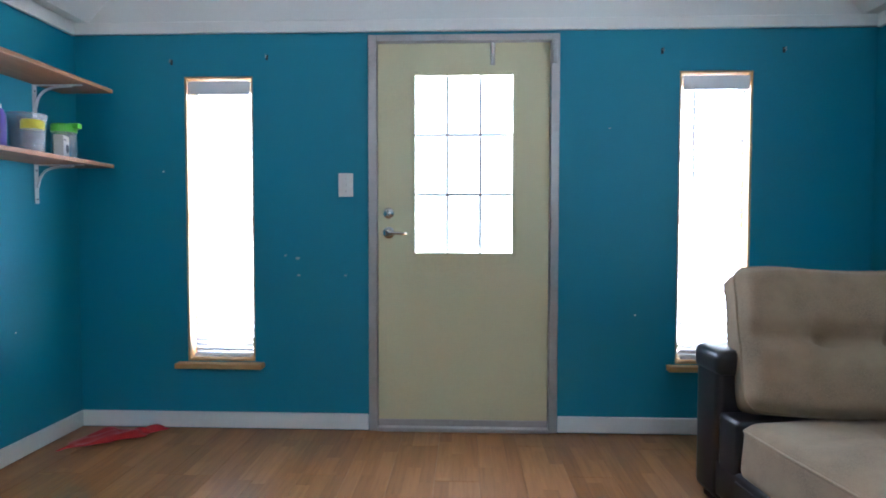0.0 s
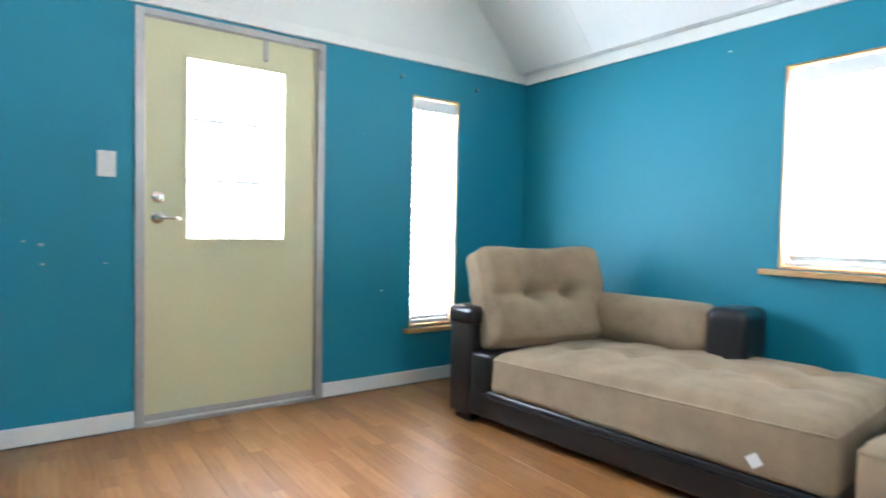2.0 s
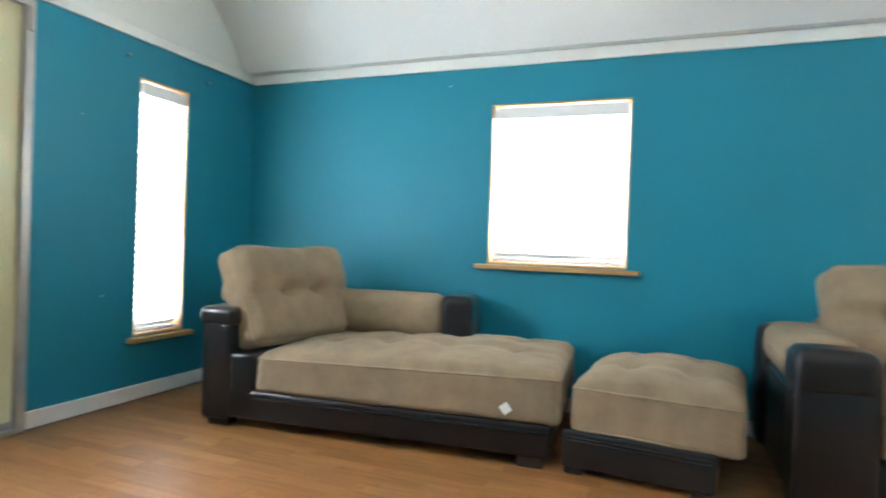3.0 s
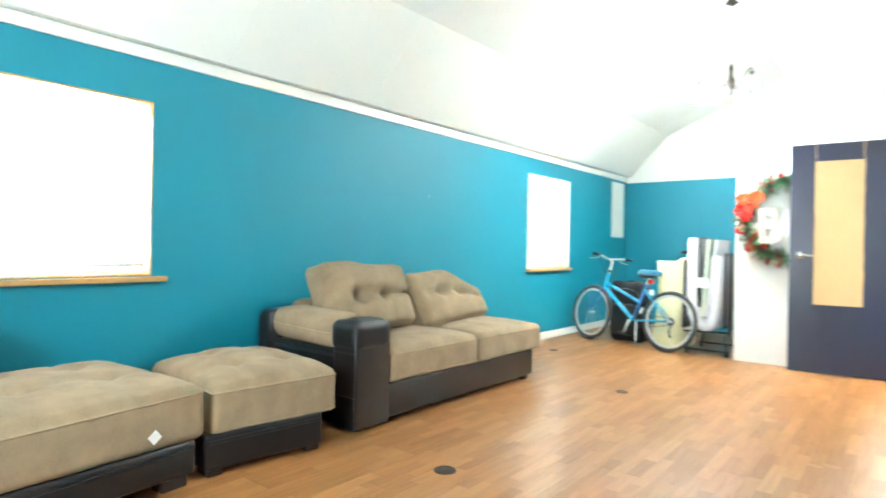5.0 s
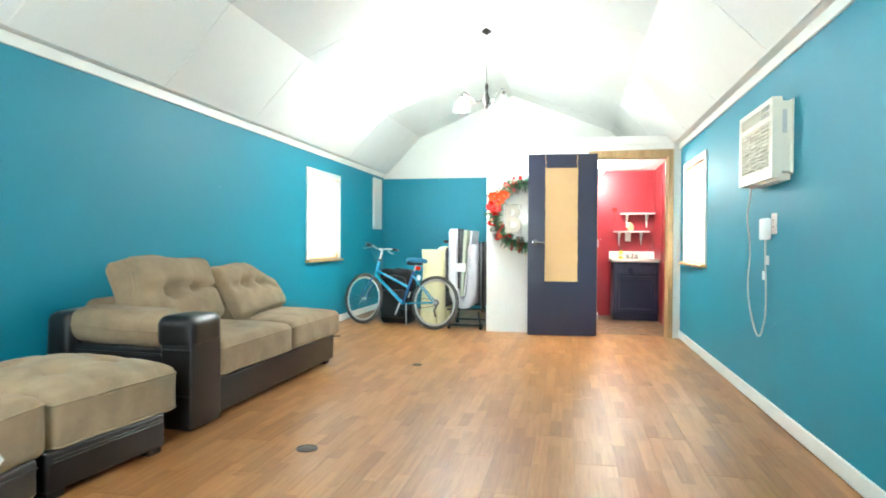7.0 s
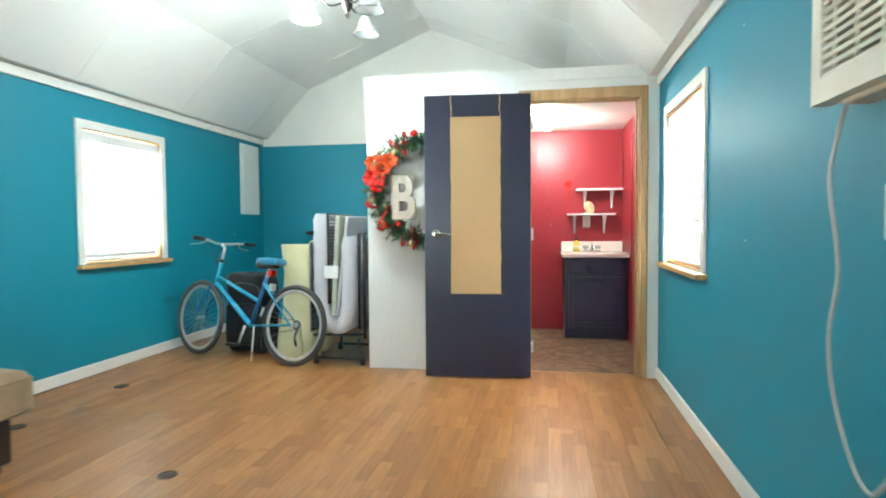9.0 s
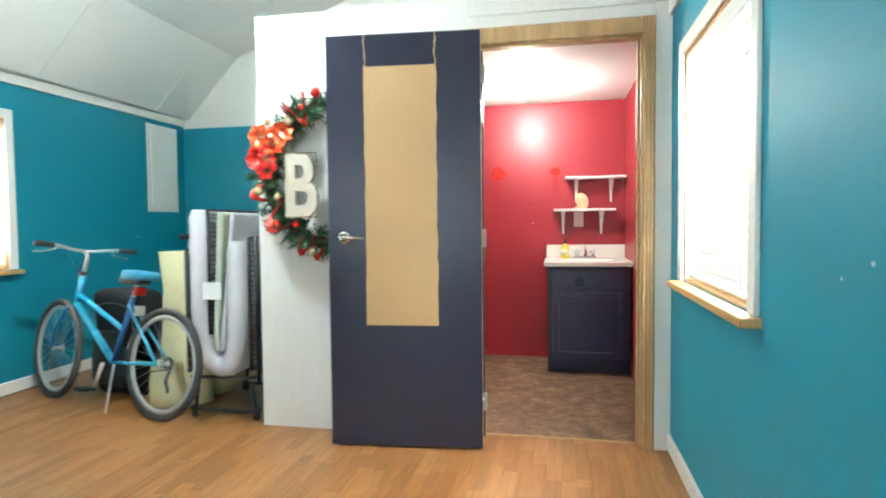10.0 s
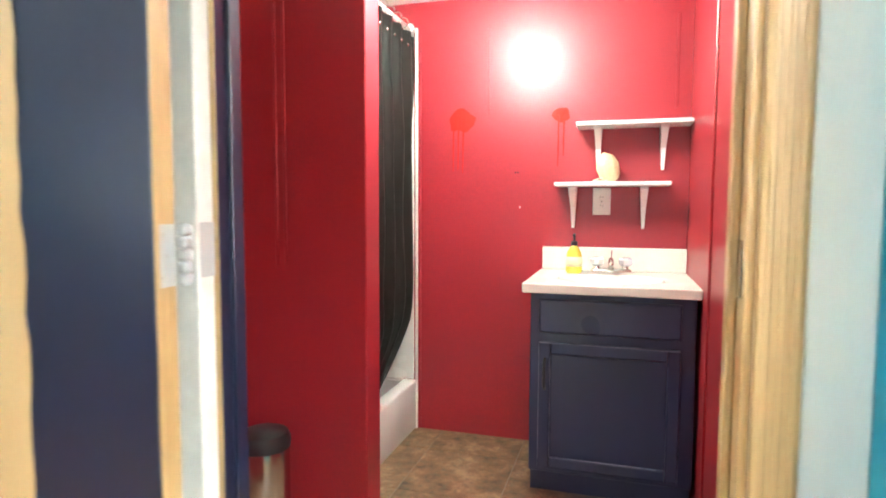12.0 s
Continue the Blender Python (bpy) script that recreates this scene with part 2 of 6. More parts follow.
def solid(name, bm, material, label, category, kind="", group="", smooth=False):
    """A thing or piece of the setting that is one mesh in world metres; its origin goes to its base."""
    vs = [v.co for v in bm.verts]
    lo = Vector([min(v[i] for v in vs) for i in range(3)])
    hi = Vector([max(v[i] for v in vs) for i in range(3)])
    base = Vector(((lo.x + hi.x) / 2, (lo.y + hi.y) / 2, lo.z))
    bm.transform(Matrix.Translation(-base))
    ob = new(name, mesh_from(name, bm, material, smooth))
    ob.location = base
    return tagged(ob, label, category, group, kind)


def box(bm, lo, hi, bevel=0.0, segments=1, m=None):
    r = bmesh.ops.create_cube(bm, size=1.0)["verts"]
    s, c = Vector(hi) - Vector(lo), (Vector(hi) + Vector(lo)) / 2
    for v in r:
        v.co = Vector((v.co.x * s.x, v.co.y * s.y, v.co.z * s.z)) + c
    if bevel:
        edges = list({e for v in r for e in v.link_edges})
        out = bmesh.ops.bevel(bm, geom=edges, offset=min(bevel, min(abs(k) for k in s) * 0.45), segments=segments, affect="EDGES", profile=0.5)
        r = list({v for f in out["faces"] for v in f.verts} | {v for v in r if v.is_valid})
    if m:
        bmesh.ops.transform(bm, matrix=m, verts=r)
    return bm


def boxed(lo, hi, bevel=0.0, segments=1, m=None):
    return box(bmesh.new(), lo, hi, bevel, segments, m)


def tube(bm, points, radius, sides=8, closed=False):
    """A round bar along a line of points; radius may be a list."""
    pts = [Vector(p) for p in points]
    n = len(pts)
    rad = radius if isinstance(radius, (list, tuple)) else [radius] * n
    rings, up = [], None
    for i, p in enumerate(pts):
        a, b = (pts[i - 1] if i or closed else p), (pts[(i + 1) % n] if i < n - 1 or closed else p)
        d = (b - a).normalized()
        if up is None:
            up = d.orthogonal().normalized()
        up = (up - d * up.dot(d)).normalized()
        side = d.cross(up)
        rings.append([bm.verts.new(p + (up * math.cos(2 * math.pi * k / sides) + side * math.sin(2 * math.pi * k / sides)) * rad[i]) for k in range(sides)])
    for i in range(n if closed else n - 1):
        a, b = rings[i], rings[(i + 1) % n]
        for k in range(sides):
            bm.faces.new((a[k], a[(k + 1) % sides], b[(k + 1) % sides], b[k]))
    if not closed:
        bm.faces.new(rings[0][::-1])
        bm.faces.new(rings[-1])
    return bm


def tubed(points, radius, sides=8, closed=False):
    return tube(bmesh.new(), points, radius, sides, closed)


def spline(points, steps=6):
    """Points on a smooth line through the given ones."""
    p = [Vector(q) for q in points]
    p = [p[0] * 2 - p[1]] + p + [p[-1] * 2 - p[-2]]
    out = []
    for i in range(1, len(p) - 2):
        for k in range(steps):
            t = k / steps
            a, b, c, d = p[i - 1], p[i], p[i + 1], p[i + 2]
            out.append(0.5 * (2 * b + (c - a) * t + (2 * a - 5 * b + 4 * c - d) * t * t + (3 * b - a - 3 * c + d) * t ** 3))
    return out + [p[-2]]


def lathe(bm, profile, sides=20, m=None):
    """Turns (radius, height) pairs round z."""
    rings = []
    for r, z in profile:
        rings.append([bm.verts.new((max(r, 1e-4) * math.cos(2 * math.pi * k / sides), max(r, 1e-4) * math.sin(2 * math.pi * k / sides), z)) for k in range(sides)])
    for a, b in zip(rings, rings[1:]):
        for k in range(sides):
            bm.faces.new((a[k], a[(k + 1) % sides], b[(k + 1) % sides], b[k]))
    bm.faces.new(rings[0][::-1])
    bm.faces.new(rings[-1])
    if m:
        bmesh.ops.transform(bm, matrix=m, verts=[v for r in rings for v in r])
    return bm


def lathed(profile, sides=20, m=None):
    return lathe(bmesh.new(), profile, sides, m)


def torus(bm, big, small, around=40, sides=10, m=None, squash=1.0):
    pts = []
    for i in range(around):
        a = 2 * math.pi * i / around
        pts.append([bm.verts.new(((big + small * math.cos(2 * math.pi * k / sides)) * math.cos(a), (big + small * math.cos(2 * math.pi * k / sides)) * math.sin(a), small * squash * math.sin(2 * math.pi * k / sides))) for k in range(sides)])
    for i in range(around):
        a, b = pts[i], pts[(i + 1) % around]
        for k in range(sides):
            bm.faces.new((a[k], b[k], b[(k + 1) % sides], a[(k + 1) % sides]))
    if m:
        bmesh.ops.transform(bm, matrix=m, verts=[v for r in pts for v in r])
    return bm


def prism(bm, outline, axis, a, b):
    """Extrudes an outline of (u, v) pairs along x, y or z from a to b."""
    place = {"x": lambda u, v, w: (w, u, v), "y": lambda u, v, w: (u, w, v), "z": lambda u, v, w: (u, v, w)}[axis]
    p, q = [bm.verts.new(place(u, v, a)) for u, v in outline], [bm.verts.new(place(u, v, b)) for u, v in outline]
    n = len(outline)
    for i in range(n):
        bm.faces.new((p[i], p[(i + 1) % n], q[(i + 1) % n], q[i]))
    bm.faces.new(p[::-1])
    bm.faces.new(q)
    return bm


def pillow(sx, sy, sz, r, cuts=13, puff=0.0, tufts=(), creases=(), wobble=0.006, seed=0.0, shape=None, seams=()):
    """A stuffed cushion, base at z = 0, centred in x and y: rounded, puffed, with buttons and pulled creases in its top.
    tufts: (x, y, depth, width); creases: (x0, y0, x1, y1, depth, width); seams: heights from -1 to 1 of welts round the sides."""
    bm = bmesh.new()
    bmesh.ops.create_cube(bm, size=2.0)
    bmesh.ops.subdivide_edges(bm, edges=bm.edges, cuts=cuts, use_grid_fill=True)
    half = Vector((sx / 2, sy / 2, sz / 2))
    inner = Vector([max(h - r, 0.001) for h in half])
    welts = []
    for h in seams:
        row = min({round(v.co.z, 4) for v in bm.verts}, key=lambda z: abs(z - h))
        ring = [v for v in bm.verts if abs(v.co.z - row) < 1e-3 and max(abs(v.co.x), abs(v.co.y)) > 0.999]
        welts.append(sorted(ring, key=lambda v: math.atan2(v.co.y, v.co.x)))
    for v in bm.verts:
        # denser rows near the edges
        u = Vector([math.sin(c * math.pi / 2) * 0.35 + c * 0.65 for c in v.co])
        p = Vector((u.x * half.x, u.y * half.y, u.z * half.z))
        q = Vector([max(-i, min(i, c)) for c, i in zip(p, inner)])
        d = p - q
        p = q + d.normalized() * r if d.length > 1e-6 else p
        fx, fy = max(0, 1 - u.x ** 2), max(0, 1 - u.y ** 2)
        lift = puff * (fx * fy) ** 0.5
        top = max(0.0, u.z)
        for tx, ty, dep, wid in tufts:
            lift -= dep * math.exp(-((p.x - tx) ** 2 + (p.y - ty) ** 2) / wid ** 2)
        for x0, y0, x1, y1, dep, wid in creases:
            dx, dy = x1 - x0, y1 - y0
            t = max(0, min(1, ((p.x - x0) * dx + (p.y - y0) * dy) / (dx * dx + dy * dy)))
            lift -= dep * math.exp(-((p.x - x0 - t * dx) ** 2 + (p.y - y0 - t * dy) ** 2) / wid ** 2)
        p.z += lift * top ** 0.5
        w = noise.noise(Vector((p.x * 5 + seed, p.y * 5, p.z * 5 + seed)))
        p += p.normalized() * w * wobble * 2
        p.z += half.z
        v.co = shape(p) if shape else p
    for ring in welts:
        tube(bm, [v.co.copy() for v in ring], 0.0055, 6, True)
    return bm


def sheet_wall(bm, cuts_u, cuts_z, holes, place):
    """A wall with through openings; place(u, z, side) gives the world point, side 0 inner and 1 outer."""
    us = sorted(set(cuts_u) | {h[k] for h in holes for k in (0, 1)})
    zs = sorted(set(cuts_z) | {h[k] for h in holes for k in (2, 3)})
    full = lambda i, j: 0 <= i < len(us) - 1 and 0 <= j < len(zs) - 1 and not any(h[0] < (us[i] + us[i + 1]) / 2 < h[1] and h[2] < (zs[j] + zs[j + 1]) / 2 < h[3] for h in holes)
    cache = {}

    def vert(i, j, s):
        if (i, j, s) not in cache:
            cache[i, j, s] = bm.verts.new(place(us[i], zs[j], s))
        return cache[i, j, s]
    for i in range(len(us) - 1):
        for j in range(len(zs) - 1):
            if not full(i, j):
                continue
            for s in (0, 1):
                bm.faces.new([vert(i + a, j + b, s) for a, b in ((0, 0), (1, 0), (1, 1), (0, 1))])
            for (di, dj), ((a, b), (c, d)) in {(-1, 0): ((0, 0), (0, 1)), (1, 0): ((1, 0), (1, 1)), (0, -1): ((0, 0), (1, 0)), (0, 1): ((0, 1), (1, 1))}.items():
                if not full(i + di, j + dj):
                    bm.faces.new([vert(i + a, j + b, 0), vert(i + c, j + d, 0), vert(i + c, j + d, 1), vert(i + a, j + b, 1)])
    return bm


# ---- structure ----
T = 0.12          # wall thickness
EAVE, BREAK, RIDGE = 2.165, 2.727, 3.33
MID = (LX + RX) / 2
PROFILE = [(RX + 0.02, EAVE), (2.36, EAVE), (1.83, BREAK), (MID, RIDGE), (2 * MID - 1.83, BREAK), (2 * MID - 2.36, EAVE), (LX - 0.02, EAVE)]

WIN_FL = (-1.136, -0.768, 0.365, 1.88)
WIN_FR = (1.452, 1.823, 0.375, 1.89)
DOOR = (-0.155, 0.84, 0.0, 2.085)
WIN_SIDE = (0.545, 1.38, 0.868, 1.86)
WIN_ALC = (-4.545, -3.65, 0.842, 1.857)
WIN_LEFT = (-3.945, -3.015, 0.862, 1.832)
solid("wall_front", sheet_wall(bmesh.new(), [LX - T, RX + T], [0, EAVE], [WIN_FL, WIN_FR, DOOR], lambda u, z, s: (u, FY + T * s, z)), TEAL, "teal painted front wall with door and two narrow windows", "wall", "structure")
solid("wall_right", sheet_wall(bmesh.new(), [GY, FY], [0, EAVE], [WIN_SIDE, WIN_ALC], lambda u, z, s: (RX + T * s, u, z)), TEAL, "teal painted long wall with two windows", "wall", "structure")
AC_HOLE = (-1.50, -0.91, 1.43, 1.83)
solid("wall_left", sheet_wall(bmesh.new(), [GY, FY], [0, EAVE], [WIN_LEFT, AC_HOLE], lambda u, z, s: (LX - T * s, u, z)), TEAL, "teal painted long wall with air conditioner", "wall", "structure")
solid("wall_back", boxed((LX - T, GY - T, 0), (RX + T, GY, 2.075)), TEAL, "teal painted end wall of the alcove", "wall", "structure")


def gable(name, y0, y1, z0, label):
    outline = [(LX - 0.02, z0), (RX + 0.02, z0)] + [(x, z + 0.01) for x, z in PROFILE]
    return solid(name, prism(bmesh.new(), outline, "y", y0, y1), WHITE, label, "wall", "structure")


gable("wall_front_gable", FY + 0.003, FY + T, EAVE + 0.001, "white painted front gable above the trim")
gable("wall_back_gable", GY - T, GY + 0.004, 2.077, "white painted back gable")

bm = bmesh.new()
outer = [(x + (0.12 if x > MID else -0.12 if x < MID else 0), z + 0.14) for x, z in PROFILE]
prism(bm, PROFILE + outer[::-1], "y", GY - T, FY + T)
slopes = [(PROFILE[i], PROFILE[i + 1]) for i in (1, 2, 3, 4)]
for k in range(8):                      # raised seam tape between the ceiling boards
    y = 2.55 - 1.22 * k
    for (x0, z0), (x1, z1) in slopes:
        d = Vector((x1 - x0, 0, z1 - z0)).normalized()
        nrm = Vector((-d.z, 0, d.x)) * (-1 if d.x < 0 else 1)
        nrm = nrm if nrm.z < 0 else -nrm
        q = [Vector((x0, y - 0.02, z0)), Vector((x1, y - 0.02, z1)), Vector((x1, y + 0.02, z1)), Vector((x0, y + 0.02, z0))]
        lowv = [bm.verts.new(p + nrm * 0.003) for p in q]
        topv = [bm.verts.new(p - nrm * 0.01) for p in q]
        bm.faces.new(lowv)
        for i in range(4):
            bm.faces.new((lowv[i], lowv[(i + 1) % 4], topv[(i + 1) % 4], topv[i]))
solid("ceiling", bm, CEIL, "white barn-shaped vaulted ceiling with taped seams", "ceiling", "structure")

solid("trim_front", boxed((LX, FY - 0.018, 2.1), (RX, FY + 0.002, 2.162), 0.004), TRIM, "cream painted board along the wall top", "trim", "structure")
solid("trim_right", boxed((RX - 0.018, GY, 2.092), (RX + 0.002, FY - 0.018, 2.162), 0.004), TRIM, "cream painted board along the wall top", "trim", "structure")
solid("trim_left", boxed((LX - 0.002, PY, 2.092), (LX + 0.018, FY - 0.018, 2.162), 0.004), TRIM, "cream painted board along the wall top", "trim", "structure")


def baseboard(lo, hi):
    bm = boxed(lo, hi, 0.006, 2)
    return solid("baseboard", bm, TRIM, "white painted baseboard along the floor", "baseboard", "structure")


baseboard((LX, FY - 0.016, 0.006), (DOOR[0] - 0.002, FY, 0.092))
baseboard((DOOR[1] + 0.002, FY - 0.016, 0.006), (RX, FY, 0.092))
baseboard((RX - 0.016, GY, 0.006), (RX, FY - 0.016, 0.092))
baseboard((LX, PY + 0.022, 0.006), (LX + 0.016, FY - 0.016, 0.092))

# the bathroom box: partition, side wall, lid
BATH_X = 0.435
OPEN = (-1.602, -0.770, 0.0, 2.02)
solid("wall_partition", sheet_wall(bmesh.new(), [LX, BATH_X], [0, 2.255], [OPEN], lambda u, z, s: (u, PY - 0.045 * s, z)), BOARD, "white painted partition wall of the bathroom", "wall", "structure")
solid("wall_bath_side", boxed((BATH_X - 0.1, GY, 0), (BATH_X, PY - 0.045, 2.255)), BOARD, "white painted side wall of the bathroom", "wall", "structure")
solid("bath_lid", boxed((LX, GY, 2.235), (BATH_X - 0.1, PY - 0.045, 2.255)), BOARD, "white painted top of the bathroom box", "ceiling", "structure")
solid("ceiling_bath", boxed((LX, BY - 0.1, 2.1), (BATH_X - 0.1, PY - 0.045, 2.12)), CEIL, "white painted bathroom ceiling", "ceiling", "structure")
solid("wall_bath_back", boxed((LX, BY - 0.1, 0), (BATH_X - 0.1, BY, 2.1)), RED, "glossy red painted bathroom back wall", "wall", "structure")
solid("wall_bath_left", boxed((LX, BY, 0), (LX + 0.012, PY - 0.045, 2.1)), RED, "glossy red painted bathroom panel wall", "wall", "structure")
solid("wall_bath_inner", sheet_wall(bmesh.new(), [LX + 0.012, BATH_X - 0.1], [0, 2.1], [OPEN], lambda u, z, s: (u, PY - 0.045 - 0.008 * s, z)), RED, "red painted inner face of the partition", "wall", "structure")
solid("wall_bath_right", boxed((BATH_X - 0.112, -5.27, 0), (BATH_X - 0.1, PY - 0.053, 2.1)), RED, "red painted bathroom side wall", "wall", "structure")
STUB_X = -0.603
solid("wall_shower_stub", boxed((STUB_X, -5.386, 0), (BATH_X - 0.1, -5.27, 2.1), 0.004), RED, "red painted wall end beside the shower", "wall", "structure")
for x, z0, z1 in ((-0.30, 0.9, 2.08), (-0.265, 0.9, 2.08)):
    solid("trim", boxed((x, -5.268, z0), (x + 0.012, -5.262, z1), 0.002), RED, "thin red painted panel batten", "trim", "structure")
for x in (-0.83, -0.488, -1.66):
    solid("trim", boxed((x, BY - 0.002, 0.0 if x > -0.6 else 1.55), (x + 0.014, BY + 0.005, 1.95), 0.002), RED, "thin red painted panel batten", "trim", "structure")
solid("trim", boxed((LX + 0.01, -5.5, 0.0), (LX + 0.02, -5.46, 2.08), 0.003), RED, "red painted joint strip", "trim", "structure")

# floors: boards and tiles are laid on these at the end of the file
floor = solid("floor", boxed((LX - T, GY - T, -0.12), (RX + T, FY + T, -0.008)), SUB, "strip laminate floor in warm brown tones", "floor", "structure")
floor_bath = solid("floor_bath", boxed((LX, BY, -0.008), (BATH_X - 0.1, PY - 0.06, -0.001)), GROUT, "brown slate-look tile floor of the bathroom", "floor", "structure")
ground = solid("ground", boxed((-400, -400, -0.6), (400, 400, -0.35)), surface("lawn", (0.06, 0.1, 0.03), 0.9, vary=0.3), "grass ground around the cabin", "ground", "structure")

SKYGLOW = glow("bright_overcast_distance", (0.97, 0.985, 1.0), 5.0)
for nm, lo, hi in (("backdrop", (-9, FY + 4.0, -0.3), (9, FY + 4.1, 6.5)), ("backdrop", (RX + 4.0, -11, -0.3), (RX + 4.1, 7, 6.5)), ("backdrop", (LX - 4.1, -11, -0.3), (LX - 4.0, 7, 6.5))):
    solid(nm, boxed(lo, hi), SKYGLOW, "bright hazy distance outside the windows", "backdrop", "structure")


# ---- windows and blinds ----
def window(name, m, w, h, casing, sill, jamb_mat, label):
    """Opening of w x h, origin at its bottom centre on the wall face; local y points out of the room."""
    ob = thing(name, m, label, "window", kind="structure")
    t, d = 0.011, T + 0.02
    for nm, lo, hi, mt in (("jamb", (-w / 2, 0.002, 0), (-w / 2 + t, d, h), jamb_mat), ("jamb", (w / 2 - t, 0.002, 0), (w / 2, d, h), jamb_mat),
                           ("head_jamb", (-w / 2 + t, 0.002, h - t), (w / 2 - t, d, h), jamb_mat), ("bottom_jamb", (-w / 2 + t, 0.002, 0), (w / 2 - t, d, t), jamb_mat)):
        part(nm, boxed(lo, hi, 0.002), mt, ob)
    fy = T - 0.035
    sash = part("sash_frame", bmesh.new(), VINYL, ob, "white vinyl sash")
    bm = bmesh.new()
    for lo, hi in (((-w / 2 + t, fy, t), (-w / 2 + t + 0.03, fy + 0.03, h - t)), ((w / 2 - t - 0.03, fy, t), (w / 2 - t, fy + 0.03, h - t)),
                   ((-w / 2 + t + 0.03, fy, t), (w / 2 - t - 0.03, fy + 0.03, t + 0.04)), ((-w / 2 + t + 0.03, fy, h - t - 0.04), (w / 2 - t - 0.03, fy + 0.03, h - t)),
                   ((-w / 2 + t + 0.03, fy - 0.004, h / 2 - 0.018), (w / 2 - t - 0.03, fy + 0.026, h / 2 + 0.018))):
        box(bm, lo, hi, 0.003)
    sash.data = mesh_from("sash_frame", bm, VINYL)
    for z0, z1 in ((t + 0.04, h / 2 - 0.018), (h / 2 + 0.018, h - t - 0.04)):
        p = part("pane", boxed((-w / 2 + t + 0.03, fy + 0.012, z0), (w / 2 - t - 0.03, fy + 0.016, z1)), PANE, ob)
        p.visible_shadow = False
    if casing:
        c = casing
        for nm, lo, hi in (("casing", (-w / 2 - c, -0.016, 0), (-w / 2 + 0.004, 0, h + c)), ("casing", (w / 2 - 0.004, -0.016, 0), (w / 2 + c, 0, h + c)), ("head_casing", (-w / 2 + 0.004, -0.0155, h - 0.004), (w / 2 - 0.004, 0, h + c))):
            part(nm, boxed(lo, hi, 0.004, 2), TRIM, ob, "white painted casing")
    o = w / 2 + sill
    part("window_sill", boxed((-o, -0.055, -0.032), (o, 0.03, -0.004), 0.004, 2), PINE_X, ob, "bare pine sill board")
    return ob


SLAT_MESH = {}


def blind(m, w, h, tilt, label, gather=0.0, mat=SLAT):
    """A lowered slatted blind, origin as the window's; the lowest slats lie closer together."""
    ob = thing("window_blind", m, label, "blind", "window blinds")
    y = 0.035
    part("headrail", boxed((-w / 2, y - 0.02, h - 0.06), (w / 2, y + 0.022, h - 0.018), 0.004), VINYL, ob)
    part("valance", boxed((-w / 2 - 0.008, y - 0.036, h - 0.078), (w / 2 + 0.008, y - 0.028, h - 0.006), 0.003), VINYL, ob, "white blind valance")
    part("bottom_rail", boxed((-w / 2 + 0.004, y - 0.024, 0.02), (w / 2 - 0.004, y + 0.024, 0.038), 0.005), VINYL, ob)
    key = (round(w, 3), mat.name)
    if key not in SLAT_MESH:
        bm = bmesh.new()
        n = 5
        rows = []
        for i in range(n):
            a = -1 + 2 * i / (n - 1)
            rows.append([(x, a * 0.0245, 0.004 * (1 - a * a)) for x in (-w / 2 + 0.004, w / 2 - 0.004)])
        top = [[bm.verts.new(Vector(p) + Vector((0, 0, 0.0014))) for p in r] for r in rows]
        bot = [[bm.verts.new(p) for p in r] for r in rows]
        for a, b, c, d in zip(top, top[1:], bot, bot[1:]):
            bm.faces.new((a[0], a[1], b[1], b[0]))
            bm.faces.new((c[0], d[0], d[1], c[1]))
            bm.faces.new((a[0], b[0], d[0], c[0]))
            bm.faces.new((a[1], c[1], d[1], b[1]))
        bm.faces.new((top[0][0], bot[0][0], bot[0][1], top[0][1]))
        bm.faces.new((top[-1][0], top[-1][1], bot[-1][1], bot[-1][0]))
        SLAT_MESH[key] = mesh_from("slat", bm, mat)
    rng = random.Random(int(w * 1000) + int(h * 100))
    z = 0.055
    i = 0
    while z < h - 0.07:
        s = new("slat", SLAT_MESH[key])
        s.parent = ob
        s.matrix_basis = pose(0, y, z, tilt + rng.uniform(-3, 3), rng.uniform(-0.25, 0.25), 0)
        z += 0.041 if i > gather else 0.024
        i += 1
    for x in (-w * 0.36, w * 0.36):
        part("ladder_cord", tubed([(x, y - 0.0265, 0.03), (x, y - 0.0265, h - 0.03)], 0.0009, 5), VINYL, ob)
    part("tilt_wand", tubed([(-w / 2 + 0.05, y - 0.034, h - 0.05), (-w / 2 + 0.052, y - 0.035, h - 0.55)], 0.004, 6), VINYL, ob)
    return ob


